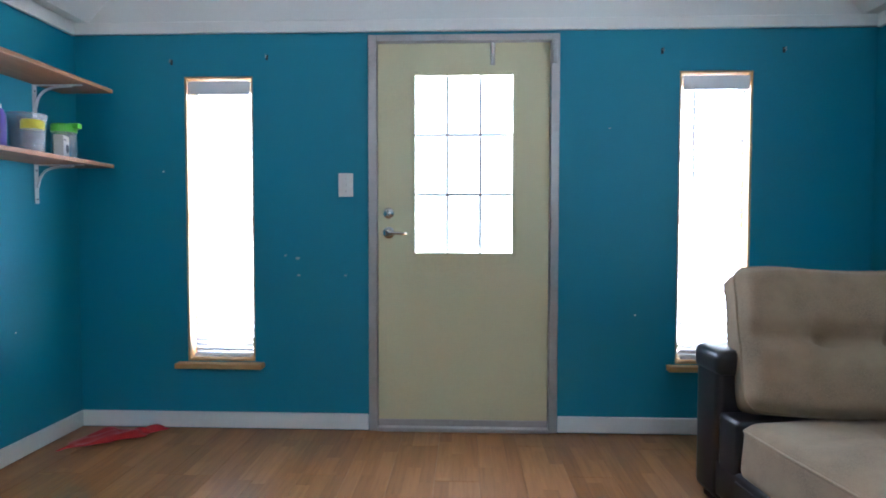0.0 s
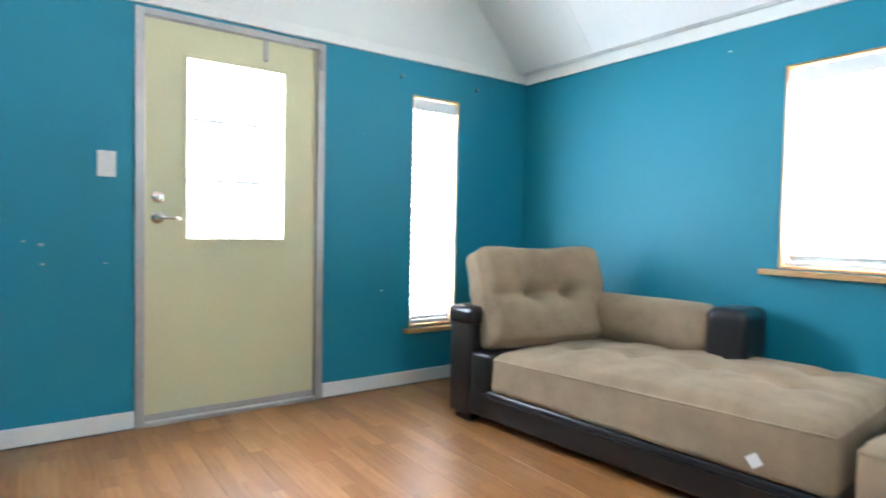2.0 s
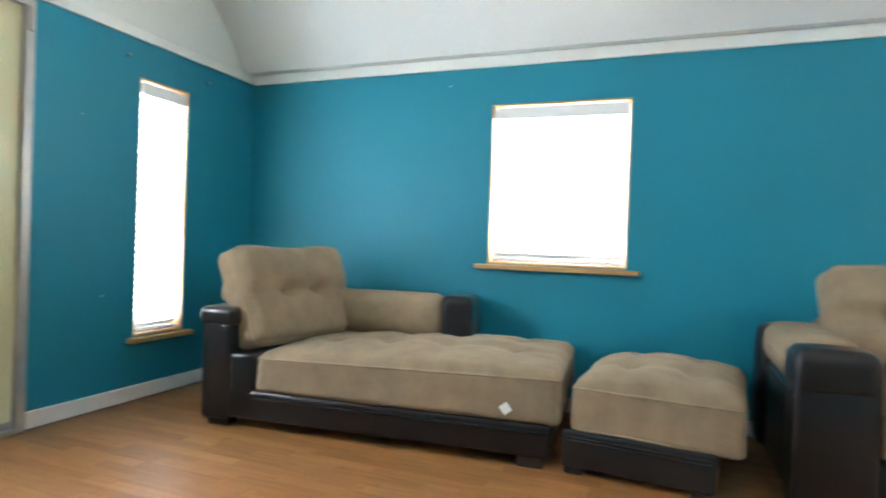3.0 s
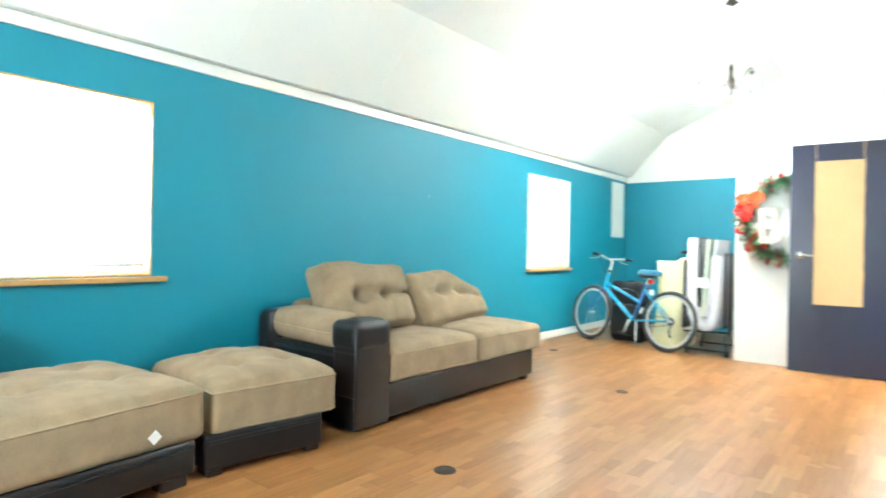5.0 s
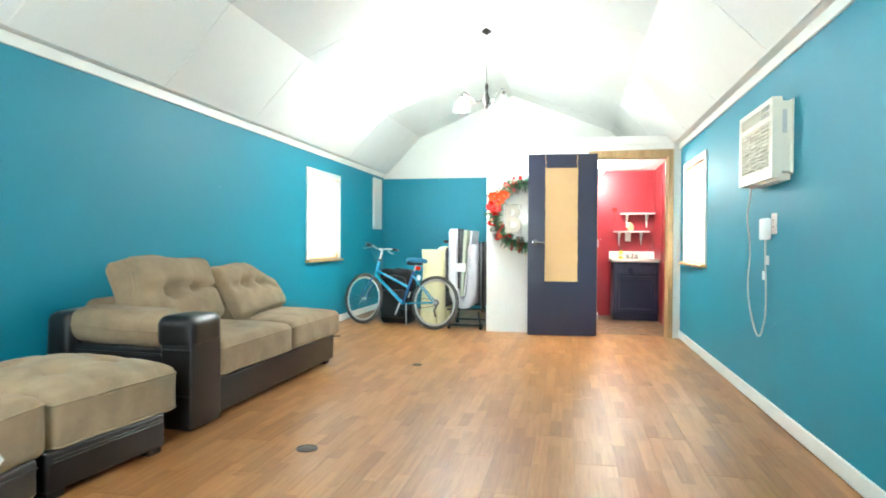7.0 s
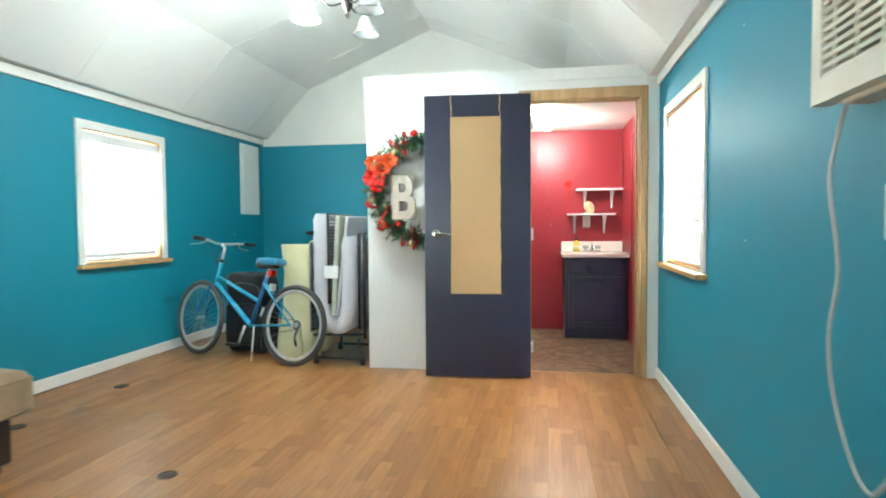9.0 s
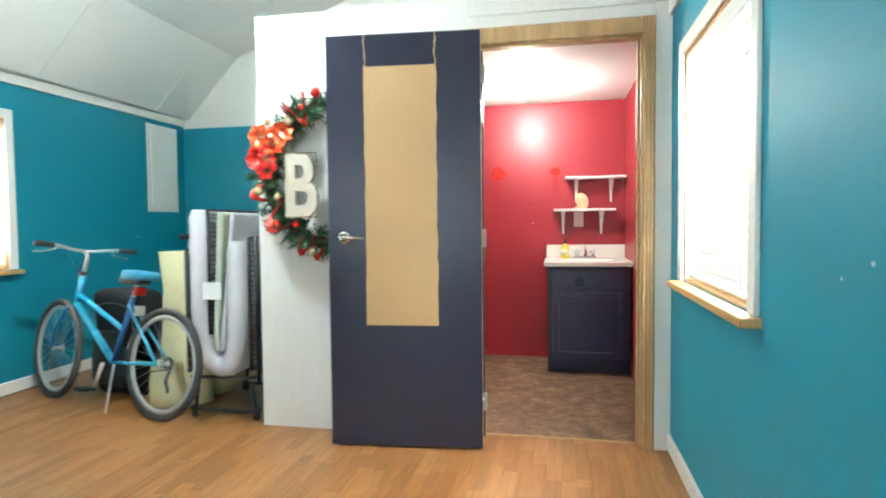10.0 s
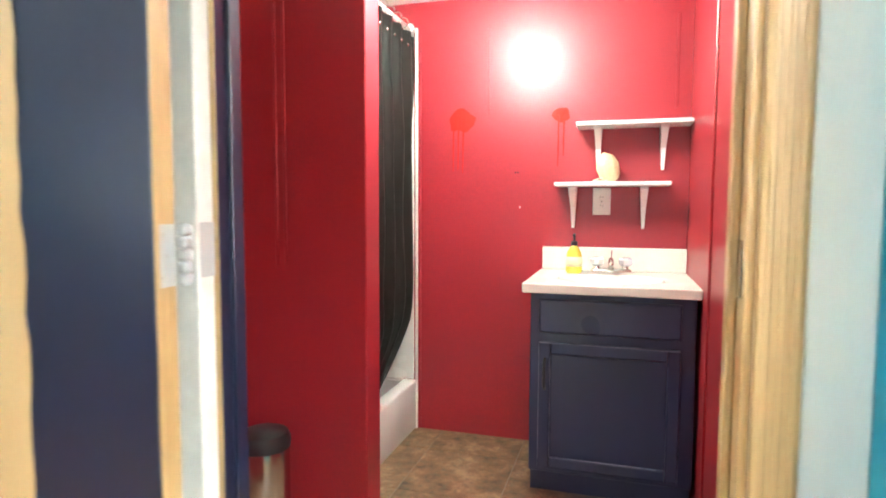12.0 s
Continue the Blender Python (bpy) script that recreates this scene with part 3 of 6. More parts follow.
for nm, m, (a, b, z0, z1), cas, sl, jm, lab, tilt in (
        ("window_1", pose((WIN_FL[0] + WIN_FL[1]) / 2, FY, WIN_FL[2]), WIN_FL, 0, 0.05, JAMBWOOD, "narrow window with bare wood jambs and pine sill", -36),
        ("window_2", pose((WIN_FR[0] + WIN_FR[1]) / 2, FY, WIN_FR[2]), WIN_FR, 0, 0.045, JAMBWOOD, "narrow window with bare wood jambs and pine sill", -36),
        ("window_3", pose(RX, (WIN_SIDE[0] + WIN_SIDE[1]) / 2, WIN_SIDE[2], 0, 0, -90), WIN_SIDE, 0, 0.07, JAMBWOOD, "square window with bare wood jambs and pine sill", -38),
        ("window_4", pose(RX, (WIN_ALC[0] + WIN_ALC[1]) / 2, WIN_ALC[2], 0, 0, -90), WIN_ALC, 0.058, 0.07, JAMBWOOD, "window with white casing and pine sill", -36),
        ("window_5", pose(LX, (WIN_LEFT[0] + WIN_LEFT[1]) / 2, WIN_LEFT[2], 0, 0, 90), WIN_LEFT, 0.058, 0.075, JAMBWOOD, "window with white casing and pine sill", 61)):
    window(nm, m, b - a, z1 - z0, cas, sl, jm, lab)
    short = 0.02 if nm == "window_5" else 0.0
    blind(m @ pose(short / 2, 0, 0), b - a - 0.05 - short, z1 - z0 - 0.018, tilt, "white slatted blind lowered in the window", gather=5 if nm == "window_5" else 2, mat=THICKSLAT if nm == "window_5" else SLAT)


# ---- front door ----
def front_door():
    ob = thing("door_1", pose(0.3425, FY, 0), "cream painted steel entrance door with gridded glass", "door", kind="structure")
    w = 0.995 / 2
    fr = [("frame_jamb", (-w, -0.012, 0), (-w + 0.045, T, 2.085)), ("frame_jamb", (w - 0.045, -0.012, 0), (w, T, 2.085)), ("frame_head", (-w + 0.045, -0.012, 2.05), (w - 0.045, T, 2.085)), ("threshold", (-w + 0.045, -0.02, 0), (w - 0.045, T, 0.022))]
    for nm, lo, hi in fr:
        part(nm, boxed(lo, hi, 0.004, 2), STEEL, ob, "dull metal door frame")
    for nm, lo, hi in (("stop", (-w + 0.045, 0.062, 0.022), (-w + 0.058, 0.09, 2.05)), ("stop", (w - 0.058, 0.062, 0.022), (w - 0.045, 0.09, 2.05))):
        part(nm, boxed(lo, hi, 0.002), STEEL, ob)
    gx0, gx1, gz0, gz1 = 0.089 - 0.3475, 0.612 - 0.3475, 0.945, 1.885
    lw = w - 0.048
    leaf = part("leaf", sheet_wall(bmesh.new(), [-lw, lw], [0.028, 2.046], [(gx0, gx1, gz0, gz1)], lambda u, z, s: (u, 0.016 + 0.044 * s, z)), DOORPAINT, ob)
    c = (gx0 + gx1) / 2
    pn = part("pane", boxed((gx0, 0.034, gz0), (gx1, 0.040, gz1)), PANE, leaf)
    pn.visible_shadow = False
    bm = bmesh.new()
    for lo, hi in (((gx0 - 0.014, 0.007, gz0 - 0.014), (gx0 + 0.008, 0.0155, gz1 + 0.014)), ((gx1 - 0.008, 0.007, gz0 - 0.014), (gx1 + 0.014, 0.0155, gz1 + 0.014)), ((gx0 + 0.008, 0.0075, gz0 - 0.014), (gx1 - 0.008, 0.0155, gz0 + 0.008)), ((gx0 + 0.008, 0.0075, gz1 - 0.008), (gx1 - 0.008, 0.0155, gz1 + 0.014))):
        box(bm, lo, hi, 0.003)
    part("glazing_bead", bm, DOORPAINT, leaf)
    for k in (1, 2):
        x = gx0 + (gx1 - gx0) * k / 3
        part("muntin", boxed((x - 0.0075, 0.029, gz0), (x + 0.0075, 0.0335, gz1)), VINYL, leaf)
        z = gz0 + (gz1 - gz0) * k / 3
        part("muntin", boxed((gx0, 0.0285, z - 0.0075), (gx1, 0.0330, z + 0.0075)), VINYL, leaf)
    hx = -0.045 - 0.3475
    rose = part("lever_rose", lathed([(0.031, 0), (0.031, 0.008), (0.02, 0.014), (0.012, 0.045)], 20, pose(hx, 0.016, 1.057, 90)), CHROME, leaf, smooth=40)
    part("lever", tubed(spline([(hx, -0.028, 1.057), (hx + 0.03, -0.034, 1.057), (hx + 0.1, -0.03, 1.052)], 4), [0.009, 0.01, 0.01, 0.0095, 0.009, 0.009, 0.0085, 0.008, 0.006], 8), CHROME, leaf, smooth=True)
    part("deadbolt", lathed([(0.03, 0), (0.029, 0.012), (0.022, 0.018), (0.008, 0.02)], 20, pose(hx, 0.016, 1.16, 90)), CHROME, leaf, smooth=40)
    part("thumb_turn", boxed((hx - 0.005, -0.028, 1.143), (hx + 0.005, -0.002, 1.177), 0.003), CHROME, leaf)
    for z in (0.25, 1.35, 1.9):
        part("hinge", tubed([(lw + 0.006, 0.008, z - 0.05), (lw + 0.006, 0.008, z + 0.05)], 0.007, 8), STEEL, ob)
    part("door_sweep", boxed((-lw, 0.008, 0.024), (lw, 0.0155, 0.06), 0.003), STEEL, leaf)
    part("closer_bracket", boxed((0.478 - 0.02, -0.03, 1.93), (0.478 + 0.004, -0.0125, 2.05), 0.004), STEEL, ob, "bent metal bracket")
    part("hook", boxed((0.50 - 0.3475 - 0.012, 0.004, 1.93), (0.50 - 0.3475 + 0.012, 0.0155, 2.046), 0.003), STEEL, leaf, "metal over-door hook")


front_door()


def wall_plate(name, m, w, h, label, toggle=True):
    """Local y points into the wall."""
    ob = thing(name, m, label, "switch" if toggle else "outlet")
    part("plate", boxed((-w / 2, -0.006, -h / 2), (w / 2, 0, h / 2), 0.003, 2), PLATE, ob)
    if toggle:
        part("toggle", boxed((-0.005, -0.018, -0.012), (0.005, -0.006, 0.012), 0.002), PLATE, ob)
    else:
        for z in (-0.02, 0.02):
            soc = part("socket", lathed([(0.017, 0), (0.016, 0.002)], 16, pose(0, -0.006, z, 90)), PLATE, ob)
            for x in (-0.006, 0.006):
                part("slot", boxed((x - 0.001, -0.0095, z - 0.004), (x + 0.001, -0.0078, z + 0.005)), DARK, soc)
    for z in ((-0.033, 0.033) if toggle else (0.0,)):
        part("screw", lathed([(0.003, 0), (0.002, 0.0015)], 8, pose(0, -0.006, z, 90)), CHROME, ob)
    return ob


wall_plate("light_switch", pose(-0.275, FY, 1.308), 0.078, 0.124, "cream light switch plate on the teal wall")


HINGE = surface("dull_nickel_hinge", (0.42, 0.41, 0.41), 0.42, 0.25, vary=0.05, relief=0.03)


# ---- bathroom door, open against the partition ----
def bath_door():
    a = math.degrees(math.atan2(0.064, 0.759))
    m = pose(-0.826, -4.081, 0.012, 0, 0, a)     # local x runs from hinge to free edge, local -y is the back
    ob = thing("door_2", m, "navy painted hollow door standing open, with bare tan rectangle", "door", kind="structure")
    W, H, D = 0.762, 2.035, 0.042
    # face toward the room is local +y
    leaf = part("leaf", boxed((0.0, -D, 0), (W, 0, H), 0.002), NAVY, ob)
    u = lambda f: W * (1 - f)
    x0, x1, z0, z1 = 0.213, 0.571, 0.606, 1.878
    bm = bmesh.new()
    rng = random.Random(3)
    n = 26
    edge = [(x0 + rng.uniform(-0.004, 0.004), z0 + (z1 - z0) * i / n) for i in range(n + 1)] + [(x1 + rng.uniform(-0.003, 0.003), z1 - (z1 - z0) * i / n) for i in range(n + 1)]
    prism(bm, edge, "y", 0.0012, 0.0022)
    part("bare_patch", bm, TAN, leaf, "unpainted tan rectangle where a mirror was")
    for x in (x0 + 0.004, x1 - 0.004):
        bm = bmesh.new()
        pts = [(x + rng.uniform(-0.006, 0.006) - 0.003, z1 + 0.158 * i / 9) for i in range(10)]
        prism(bm, pts + [(p + 0.004 + rng.uniform(0, 0.005), z) for p, z in pts[::-1]], "y", 0.0012, 0.0018)
        part("paint_gap", bm, TAN, leaf, "streak of bare board")
    part("leaf_edge", boxed((-0.0025, -D + 0.001, 0.002), (0.0, -0.001, H - 0.002)), OAK, leaf, "bare wood door edge")
    hx, hz = W - 0.082, 1.042
    part("lever_rose", lathed([(0.032, 0), (0.031, 0.008), (0.022, 0.014), (0.012, 0.04)], 20, pose(hx, 0, hz, -90)), CHROME, leaf, smooth=40)
    part("lever", tubed(spline([(hx, 0.04, hz), (hx - 0.03, 0.046, hz + 0.002), (hx - 0.105, 0.04, hz - 0.006)], 4), [0.013, 0.013, 0.012, 0.012, 0.011, 0.01, 0.009, 0.008, 0.006], 8), CHROME, leaf, smooth=True)
    part("latch_plate", boxed((W, -D * 0.8, hz - 0.03), (W + 0.0015, -D * 0.2, hz + 0.03)), CHROME, leaf)
    for z in (0.22, 1.035, 1.83):
        h = part("hinge", tubed([(-0.014, -D - 0.004, z - 0.045), (-0.014, -D - 0.004, z + 0.045)], 0.0045, 8), HINGE, ob, "nickel butt hinge")
        part("hinge_leaf", boxed((-0.0045, -D + 0.004, z - 0.044), (-0.0027, -0.008, z + 0.044)), HINGE, h)
        for k in range(5):
            z0 = z - 0.044 + 0.0177 * k
            part("knuckle", boxed((-0.022, -D - 0.014, z0), (-0.006, -D + 0.004, z0 + 0.0165), 0.004, 2), HINGE, h)
        for k in range(3):
            part("hinge_screw", tubed([(-0.006, -0.012 - 0.008 * (k % 2), z - 0.03 + 0.03 * k), (-0.0042, -0.012 - 0.008 * (k % 2), z - 0.03 + 0.03 * k)], 0.0035, 8), STEEL, h)
    # bumper under the lever side
    part("door_stop", tubed([(-0.006, 0.004, 0.25), (-0.006, 0.014, 0.25)], 0.007, 8), VINYL, ob)
    # frame of the opening, in world metres
    fr = thing("door_frame", pose(-1.215, PY, 0), "varnished oak frame and casing of the bathroom door", "door frame", kind="structure")
    y0 = PY - 0.09
    for nm, lo, hi in (("jamb", (-1.602, y0, 0), (-1.584, PY + 0.006, 2.02)), ("jamb", (-0.804, PY - 0.052, 0), (-0.770, PY + 0.006, 2.02)), ("head_jamb", (-1.584, PY - 0.052, 2.002), (-0.804, PY + 0.006, 2.02))):
        part(nm, boxed(lo, hi, 0.002), OAK, fr, local=False)
    for lo, hi in (((-1.648, PY + 0.001, 0), (-1.594, PY + 0.03, 2.098)),):
        part("casing", boxed(lo, hi, 0.006, 2), OAK, fr, local=False)
    for x in (-1.637, -1.621, -1.605):
        part("casing_bead", boxed((x - 0.004, PY + 0.0305, 0.002), (x + 0.004, PY + 0.034, 2.09), 0.002), OAK, fr, local=False)
    part("casing", boxed((-0.796, PY + 0.0065, 0), (-0.738, PY + 0.045, 2.015), 0.004, 2), OLDTRIM, fr, "white painted hinge-side casing", local=False)
    part("head_casing", boxed((-1.594, PY + 0.001, 2.016), (-0.735, PY + 0.029, 2.098), 0.006, 2), OAK, fr, local=False)
    part("door_stop_bead", boxed((-1.584, PY - 0.075, 0), (-1.573, PY - 0.04, 2.002), 0.002), OAK, fr, local=False)
    part("door_stop_bead", boxed((-0.814, PY - 0.05, 0), (-0.8045, PY - 0.02, 2.002), 0.002), NAVY, fr, "navy painted stop", local=False)
    part("strike_plate", boxed((-1.5838, PY - 0.036, 1.0), (-1.5823, PY - 0.008, 1.075), 0.001), CHROME, fr, local=False)
    part("jamb_paint", boxed((-0.8056, PY - 0.0515, 0.002), (-0.8042, PY + 0.0055, 2.0)), NAVY, fr, "navy painted inner jamb", local=False)
    for z in (0.22, 1.047, 1.83):
        part("hinge_leaf", boxed((-0.7985, PY + 0.008, z - 0.044), (-0.7962, PY + 0.043, z + 0.044), 0.001), HINGE, fr, local=False)
    part("threshold_strip", boxed((-1.584, PY - 0.075, -0.002), (-0.804, PY - 0.05, 0.004), 0.002), OAK, fr, local=False)


bath_door()
solid("trim", boxed((LX, PY + 0.001, 0.0), (-1.649, PY + 0.02, 2.16), 0.003), BOARD, "white painted filler board beside the door casing", "trim", "structure")
solid("trim", boxed((LX, PY + 0.001, 2.162), (-0.735, PY + 0.012, 2.25), 0.003), BOARD, "white painted header board above the doorway", "trim", "structure")


# ---- sofas ----
def chaise():
    # local x runs along the wall toward the front door, local -y toward the wall
    m = pose(1.475, 0.775, 0, 0, 0, 90 + math.degrees(math.atan2(0.16, 1.785)))
    ob = thing("chaise_sofa", m, "tan microfibre chaise with dark leatherette base and loose back cushion", "sofa")
    L, D = 1.80, 0.92
    part("base", boxed((0.0, -D, 0.05), (L, 0.0, 0.20), 0.018, 3), LEATHER, ob, "dark leatherette base", smooth=30)
    for x, y in ((0.09, -0.055), (L - 0.09, -0.055), (0.09, -D + 0.06), (L - 0.09, -D + 0.06)):
        part("foot", boxed((x - 0.06, y - 0.04, 0), (x + 0.06, y + 0.04, 0.055), 0.006), FOOT, ob)
    part("piping", tubed([(0.01, 0.004, 0.165), (L - 0.3, 0.004, 0.165)], 0.005, 6), LEATHER, ob)
    xs, ys = (-0.5, -0.17, 0.16, 0.48), (-0.22, 0.1)
    tu = [(x, y, 0.04, 0.05) for x in xs for y in ys]
    cr = [(x, -0.42, x, 0.42, 0.012, 0.035) for x in xs] + [(-0.7, y, 0.7, y, 0.010, 0.035) for y in ys]

    def taper(p):
        s = (p.x + 0.745) / 1.49
        p.z *= 1.0 - 0.16 * s
        return p
    bm = pillow(1.53, 0.94, 0.235, 0.04, 28, 0.068, tu, cr, 0.005, 1.0, taper, (0.72,))
    bm.transform(Matrix.Translation((0.725, -0.462, 0.193)))
    seat = part("seat_cushion", bm, SUEDE, ob, "tan tufted seat cushion", smooth=True)
    part("care_tag", boxed((-0.022, 0.0, -0.022), (0.022, 0.003, 0.022), 0.001, 1, pose(0.2, 0.013, 0.26, 0, 38, 0)), VINYL, seat, "small white sewn tag")
    # upright end
    bm = boxed((1.50, -0.88, 0.05), (1.64, 0.0, 0.385), 0.02, 3)
    box(bm, (1.632, -0.90, 0.03), (1.812, 0.006, 0.585), 0.03, 3)
    box(bm, (1.618, -0.905, 0.515), (1.824, 0.014, 0.617), 0.035, 4)
    part("end_frame", bm, LEATHER, ob, "dark leatherette end frame", smooth=30)
    bm = pillow(0.16, 0.72, 0.14, 0.06, 9, 0.01)
    bm.transform(Matrix.Translation((1.735, -0.48, 0.61)))
    part("end_pad", bm, SUEDE, ob, smooth=True)
    # loose back cushion, standing against the end
    tu = [(0.0, -0.10, 0.085, 0.045), (0.0, 0.13, 0.085, 0.045)]
    cr = [(0.0, -0.36, 0.0, 0.36, 0.035, 0.028), (0.0, 0.13, 0.26, 0.15, 0.012, 0.03), (0.0, -0.10, 0.26, -0.12, 0.012, 0.03)]
    bm = pillow(0.55, 0.82, 0.21, 0.06, 24, 0.05, tu, cr, 0.009, 4.0, None, (0.45, -0.55))
    bm.transform(pose(0, 0, 0, 0, 0, 0) @ Matrix.Translation((1.565, -0.47, 0.358)) @ Matrix.Rotation(radians(-14), 4, "Z") @ pose(0, 0, 0, 0, -69, 0) @ Matrix.Translation((0.275, 0, 0)))
    part("back_cushion", bm, SUEDE, ob, "plump tan back cushion with two buttons", smooth=True)
    # long arm against the wall
    part("arm_frame", boxed((0.57, -D - 0.03, 0.2), (1.62, -D + 0.17, 0.46), 0.03, 3), LEATHER, ob, smooth=30)
    bm = pillow(0.90, 0.27, 0.27, 0.115, 13, 0.004, wobble=0.004)
    bm.transform(Matrix.Translation((1.13, -D + 0.10, 0.405)))
    part("arm_pad", bm, SUEDE, ob, "tan padded arm", smooth=True)
    bm = pillow(0.19, 0.285, 0.285, 0.045, 14, 0.0, wobble=0.002)
    bm.transform(Matrix.Translation((0.625, -D + 0.10, 0.395)))
    part("arm_cap", bm, LEATHER, ob, "dark leatherette arm end", smooth=True)


chaise()


def ottoman():
    ob = thing("ottoman", pose(1.425, 0.02, 0, 0, 0, -6), "square tan tufted ottoman on dark leatherette base", "ottoman")
    part("base", boxed((-0.012, 0.095, 0.03), (0.74, 0.71, 0.195), 0.015, 3), LEATHER, ob, "dark leatherette base", smooth=30)
    for x, y in ((0.05, 0.145), (0.68, 0.145), (0.05, 0.66), (0.68, 0.66)):
        part("foot", boxed((x - 0.05, y - 0.04, 0), (x + 0.05, y + 0.04, 0.04), 0.006), FOOT, ob)
    for z in (0.165, 0.15):
        part("piping", tubed([(-0.014, 0.115, z), (-0.014, 0.69, z)], 0.004, 6), LEATHER, ob)
        part("piping", tubed([(0.01, 0.093, z), (0.73, 0.093, z)], 0.004, 6), LEATHER, ob)
    tu = [(x, y, 0.038, 0.045) for x in (-0.15, 0.15) for y in (-0.13, 0.13)]
    cr = [(-0.36, y, 0.36, y, 0.011, 0.03) for y in (-0.13, 0.13)] + [(x, -0.3, x, 0.3, 0.011, 0.03) for x in (-0.15, 0.15)]
    bm = pillow(0.80, 0.68, 0.215, 0.035, 26, 0.09, tu, cr, 0.004, 2.0, None, (0.75, -0.8))
    bm.transform(Matrix.Translation((0.395, 0.34, 0.18)))
    cu = part("seat_cushion", bm, SUEDE, ob, "tan tufted cushion", smooth=True)
    part("care_tag", boxed((0.36, 0.0, 0.17), (0.4, 0.0015, 0.195)), VINYL, cu)


ottoman()


def loveseat():
    # world-aligned: x toward the wall, y along it; origin at the front corner by the arm
    ob = thing("loveseat", pose(1.458, -0.14, 0), "two-seat tan sofa with dark leatherette arm and slumped cushions", "sofa")
    L, D = 2.04, 0.92
    part("base", boxed((0.012, -L + 0.07, 0.04), (D, -0.2, 0.245), 0.015, 3), LEATHER, ob, "dark leatherette base", smooth=30)
    for x, y in ((0.08, -L + 0.13), (D - 0.07, -L + 0.13), (0.09, -0.16), (D - 0.07, -0.1)):
        part("foot", boxed((x - 0.035, y - 0.035, 0), (x + 0.035, y + 0.035, 0.055), 0.006), FOOT, ob)
    part("dust_cover", boxed((0.06, -L + 0.09, 0.02), (D - 0.02, -0.24, 0.052)), BLACK, ob)
    part("arm_frame", boxed((0.03, -0.27, 0.012), (D, -0.02, 0.46), 0.025, 3), LEATHER, ob, "dark leatherette arm", smooth=30)
    part("arm_welt", tubed([(0.2, -0.016, 0.42), (D - 0.1, -0.016, 0.42)], 0.007, 6), LEATHER, ob)
    bm = boxed((0.004, -0.285, 0.012), (0.2, -0.005, 0.6), 0.018, 3)
    cap = pillow(0.235, 0.296, 0.175, 0.05, 14, 0.008, wobble=0.002)
    cap.transform(Matrix.Translation((0.112, -0.145, 0.455)))
    extra = bpy.data.meshes.new("arm_cap")
    cap.to_mesh(extra)
    cap.free()
    bm.from_mesh(extra)
    part("arm_front", bm, LEATHER, ob, "rounded dark leatherette arm front", smooth=35)
    for z in (0.45, 0.2):
        part("arm_seam", tubed([(0.01, -0.004, z), (0.2, -0.004, z)], 0.003, 6), LEATHER, ob)
    bm = pillow(0.62, 0.30, 0.20, 0.085, 13, 0.004, wobble=0.005, seams=(0.0,))
    bm.transform(Matrix.Translation((0.52, -0.14, 0.455)) @ pose(0, 0, 0, 0, -2, 0))
    part("arm_pad", bm, SUEDE, ob, "tan padded arm top", smooth=True)
    bm = pillow(0.18, 0.32, 0.635, 0.06, 10)
    bm.transform(Matrix.Translation((D - 0.07, -0.135, 0.01)))
    part("arm_back", bm, LEATHER, ob, smooth=True)
    part("back_frame", boxed((D - 0.16, -L + 0.02, 0.2), (D, -0.26, 0.56), 0.04, 3), LEATHER, ob, "low dark leatherette back", smooth=30)
    for i, (y0, y1, sx) in enumerate(((-0.29, -1.20, 0.80), (-1.20, -2.10, 0.78))):
        bm = pillow(sx, y0 - y1, 0.2, 0.045, 19, 0.055, [(0.0, 0.0, 0.01, 0.2)], (), 0.006, 3.0 + i, None, (0.7, -0.75))
        bm.transform(Matrix.Translation((0.0 + sx / 2, (y0 + y1) / 2, 0.235)))
        part("seat_cushion", bm, SUEDE, ob, "tan seat cushion", smooth=True)
    # upright slumped cushion
    tu = [(0.0, -0.13, 0.085, 0.045), (0.0, 0.12, 0.085, 0.045)]
    cr = [(0.0, -0.38, 0.0, 0.40, 0.034, 0.028), (0.0, -0.13, -0.24, -0.15, 0.012, 0.03), (0.0, 0.12, -0.24, 0.14, 0.012, 0.03)]

    def slump(p):
        p.x += 0.03 * math.sin((p.y + 0.1) * 4.5) * (p.x > 0)
        p.z += 0.05 * max(0, p.y) * (p.x > 0)
        return p
    bm = pillow(0.475, 0.77, 0.22, 0.06, 22, 0.045, tu, cr, 0.012, 6.0, slump, (0.45, -0.55))
    bm.transform(pose(0.62, -0.60, 0.428, 0, -70, 0) @ pose(0.235, 0, 0, 0, 0, 2))
    part("back_cushion", bm, SUEDE, ob, "slumped tan back cushion with two buttons", smooth=True)
    bm = pillow(0.2, 0.35, 0.14, 0.06, 8)
    bm.transform(Matrix.Translation((0.82, -0.40, 0.55)))
    part("back_pad", bm, SUEDE, ob, smooth=True)

    # second cushion, with one corner slid down
    def corner(p):
        k = max(0.0, -p.y - 0.02) * max(0.0, p.x + 0.25)
        p.x -= k * 1.1
        return p
    bm = pillow(0.445, 0.90, 0.2, 0.06, 22, 0.045, [(0.03, -0.10, 0.08, 0.045), (0.03, 0.14, 0.08, 0.045)], [(0.03, -0.32, 0.03, 0.34, 0.03, 0.028)], 0.008, 9.0, corner, (0.45, -0.55))
    bm.transform(pose(0.58, -1.49, 0.415, 0, -62, 4) @ pose(0.21, 0, 0, 0, 0, 3))
    part("back_cushion", bm, SUEDE, ob, "tan back cushion leaning askew", smooth=True)


loveseat()


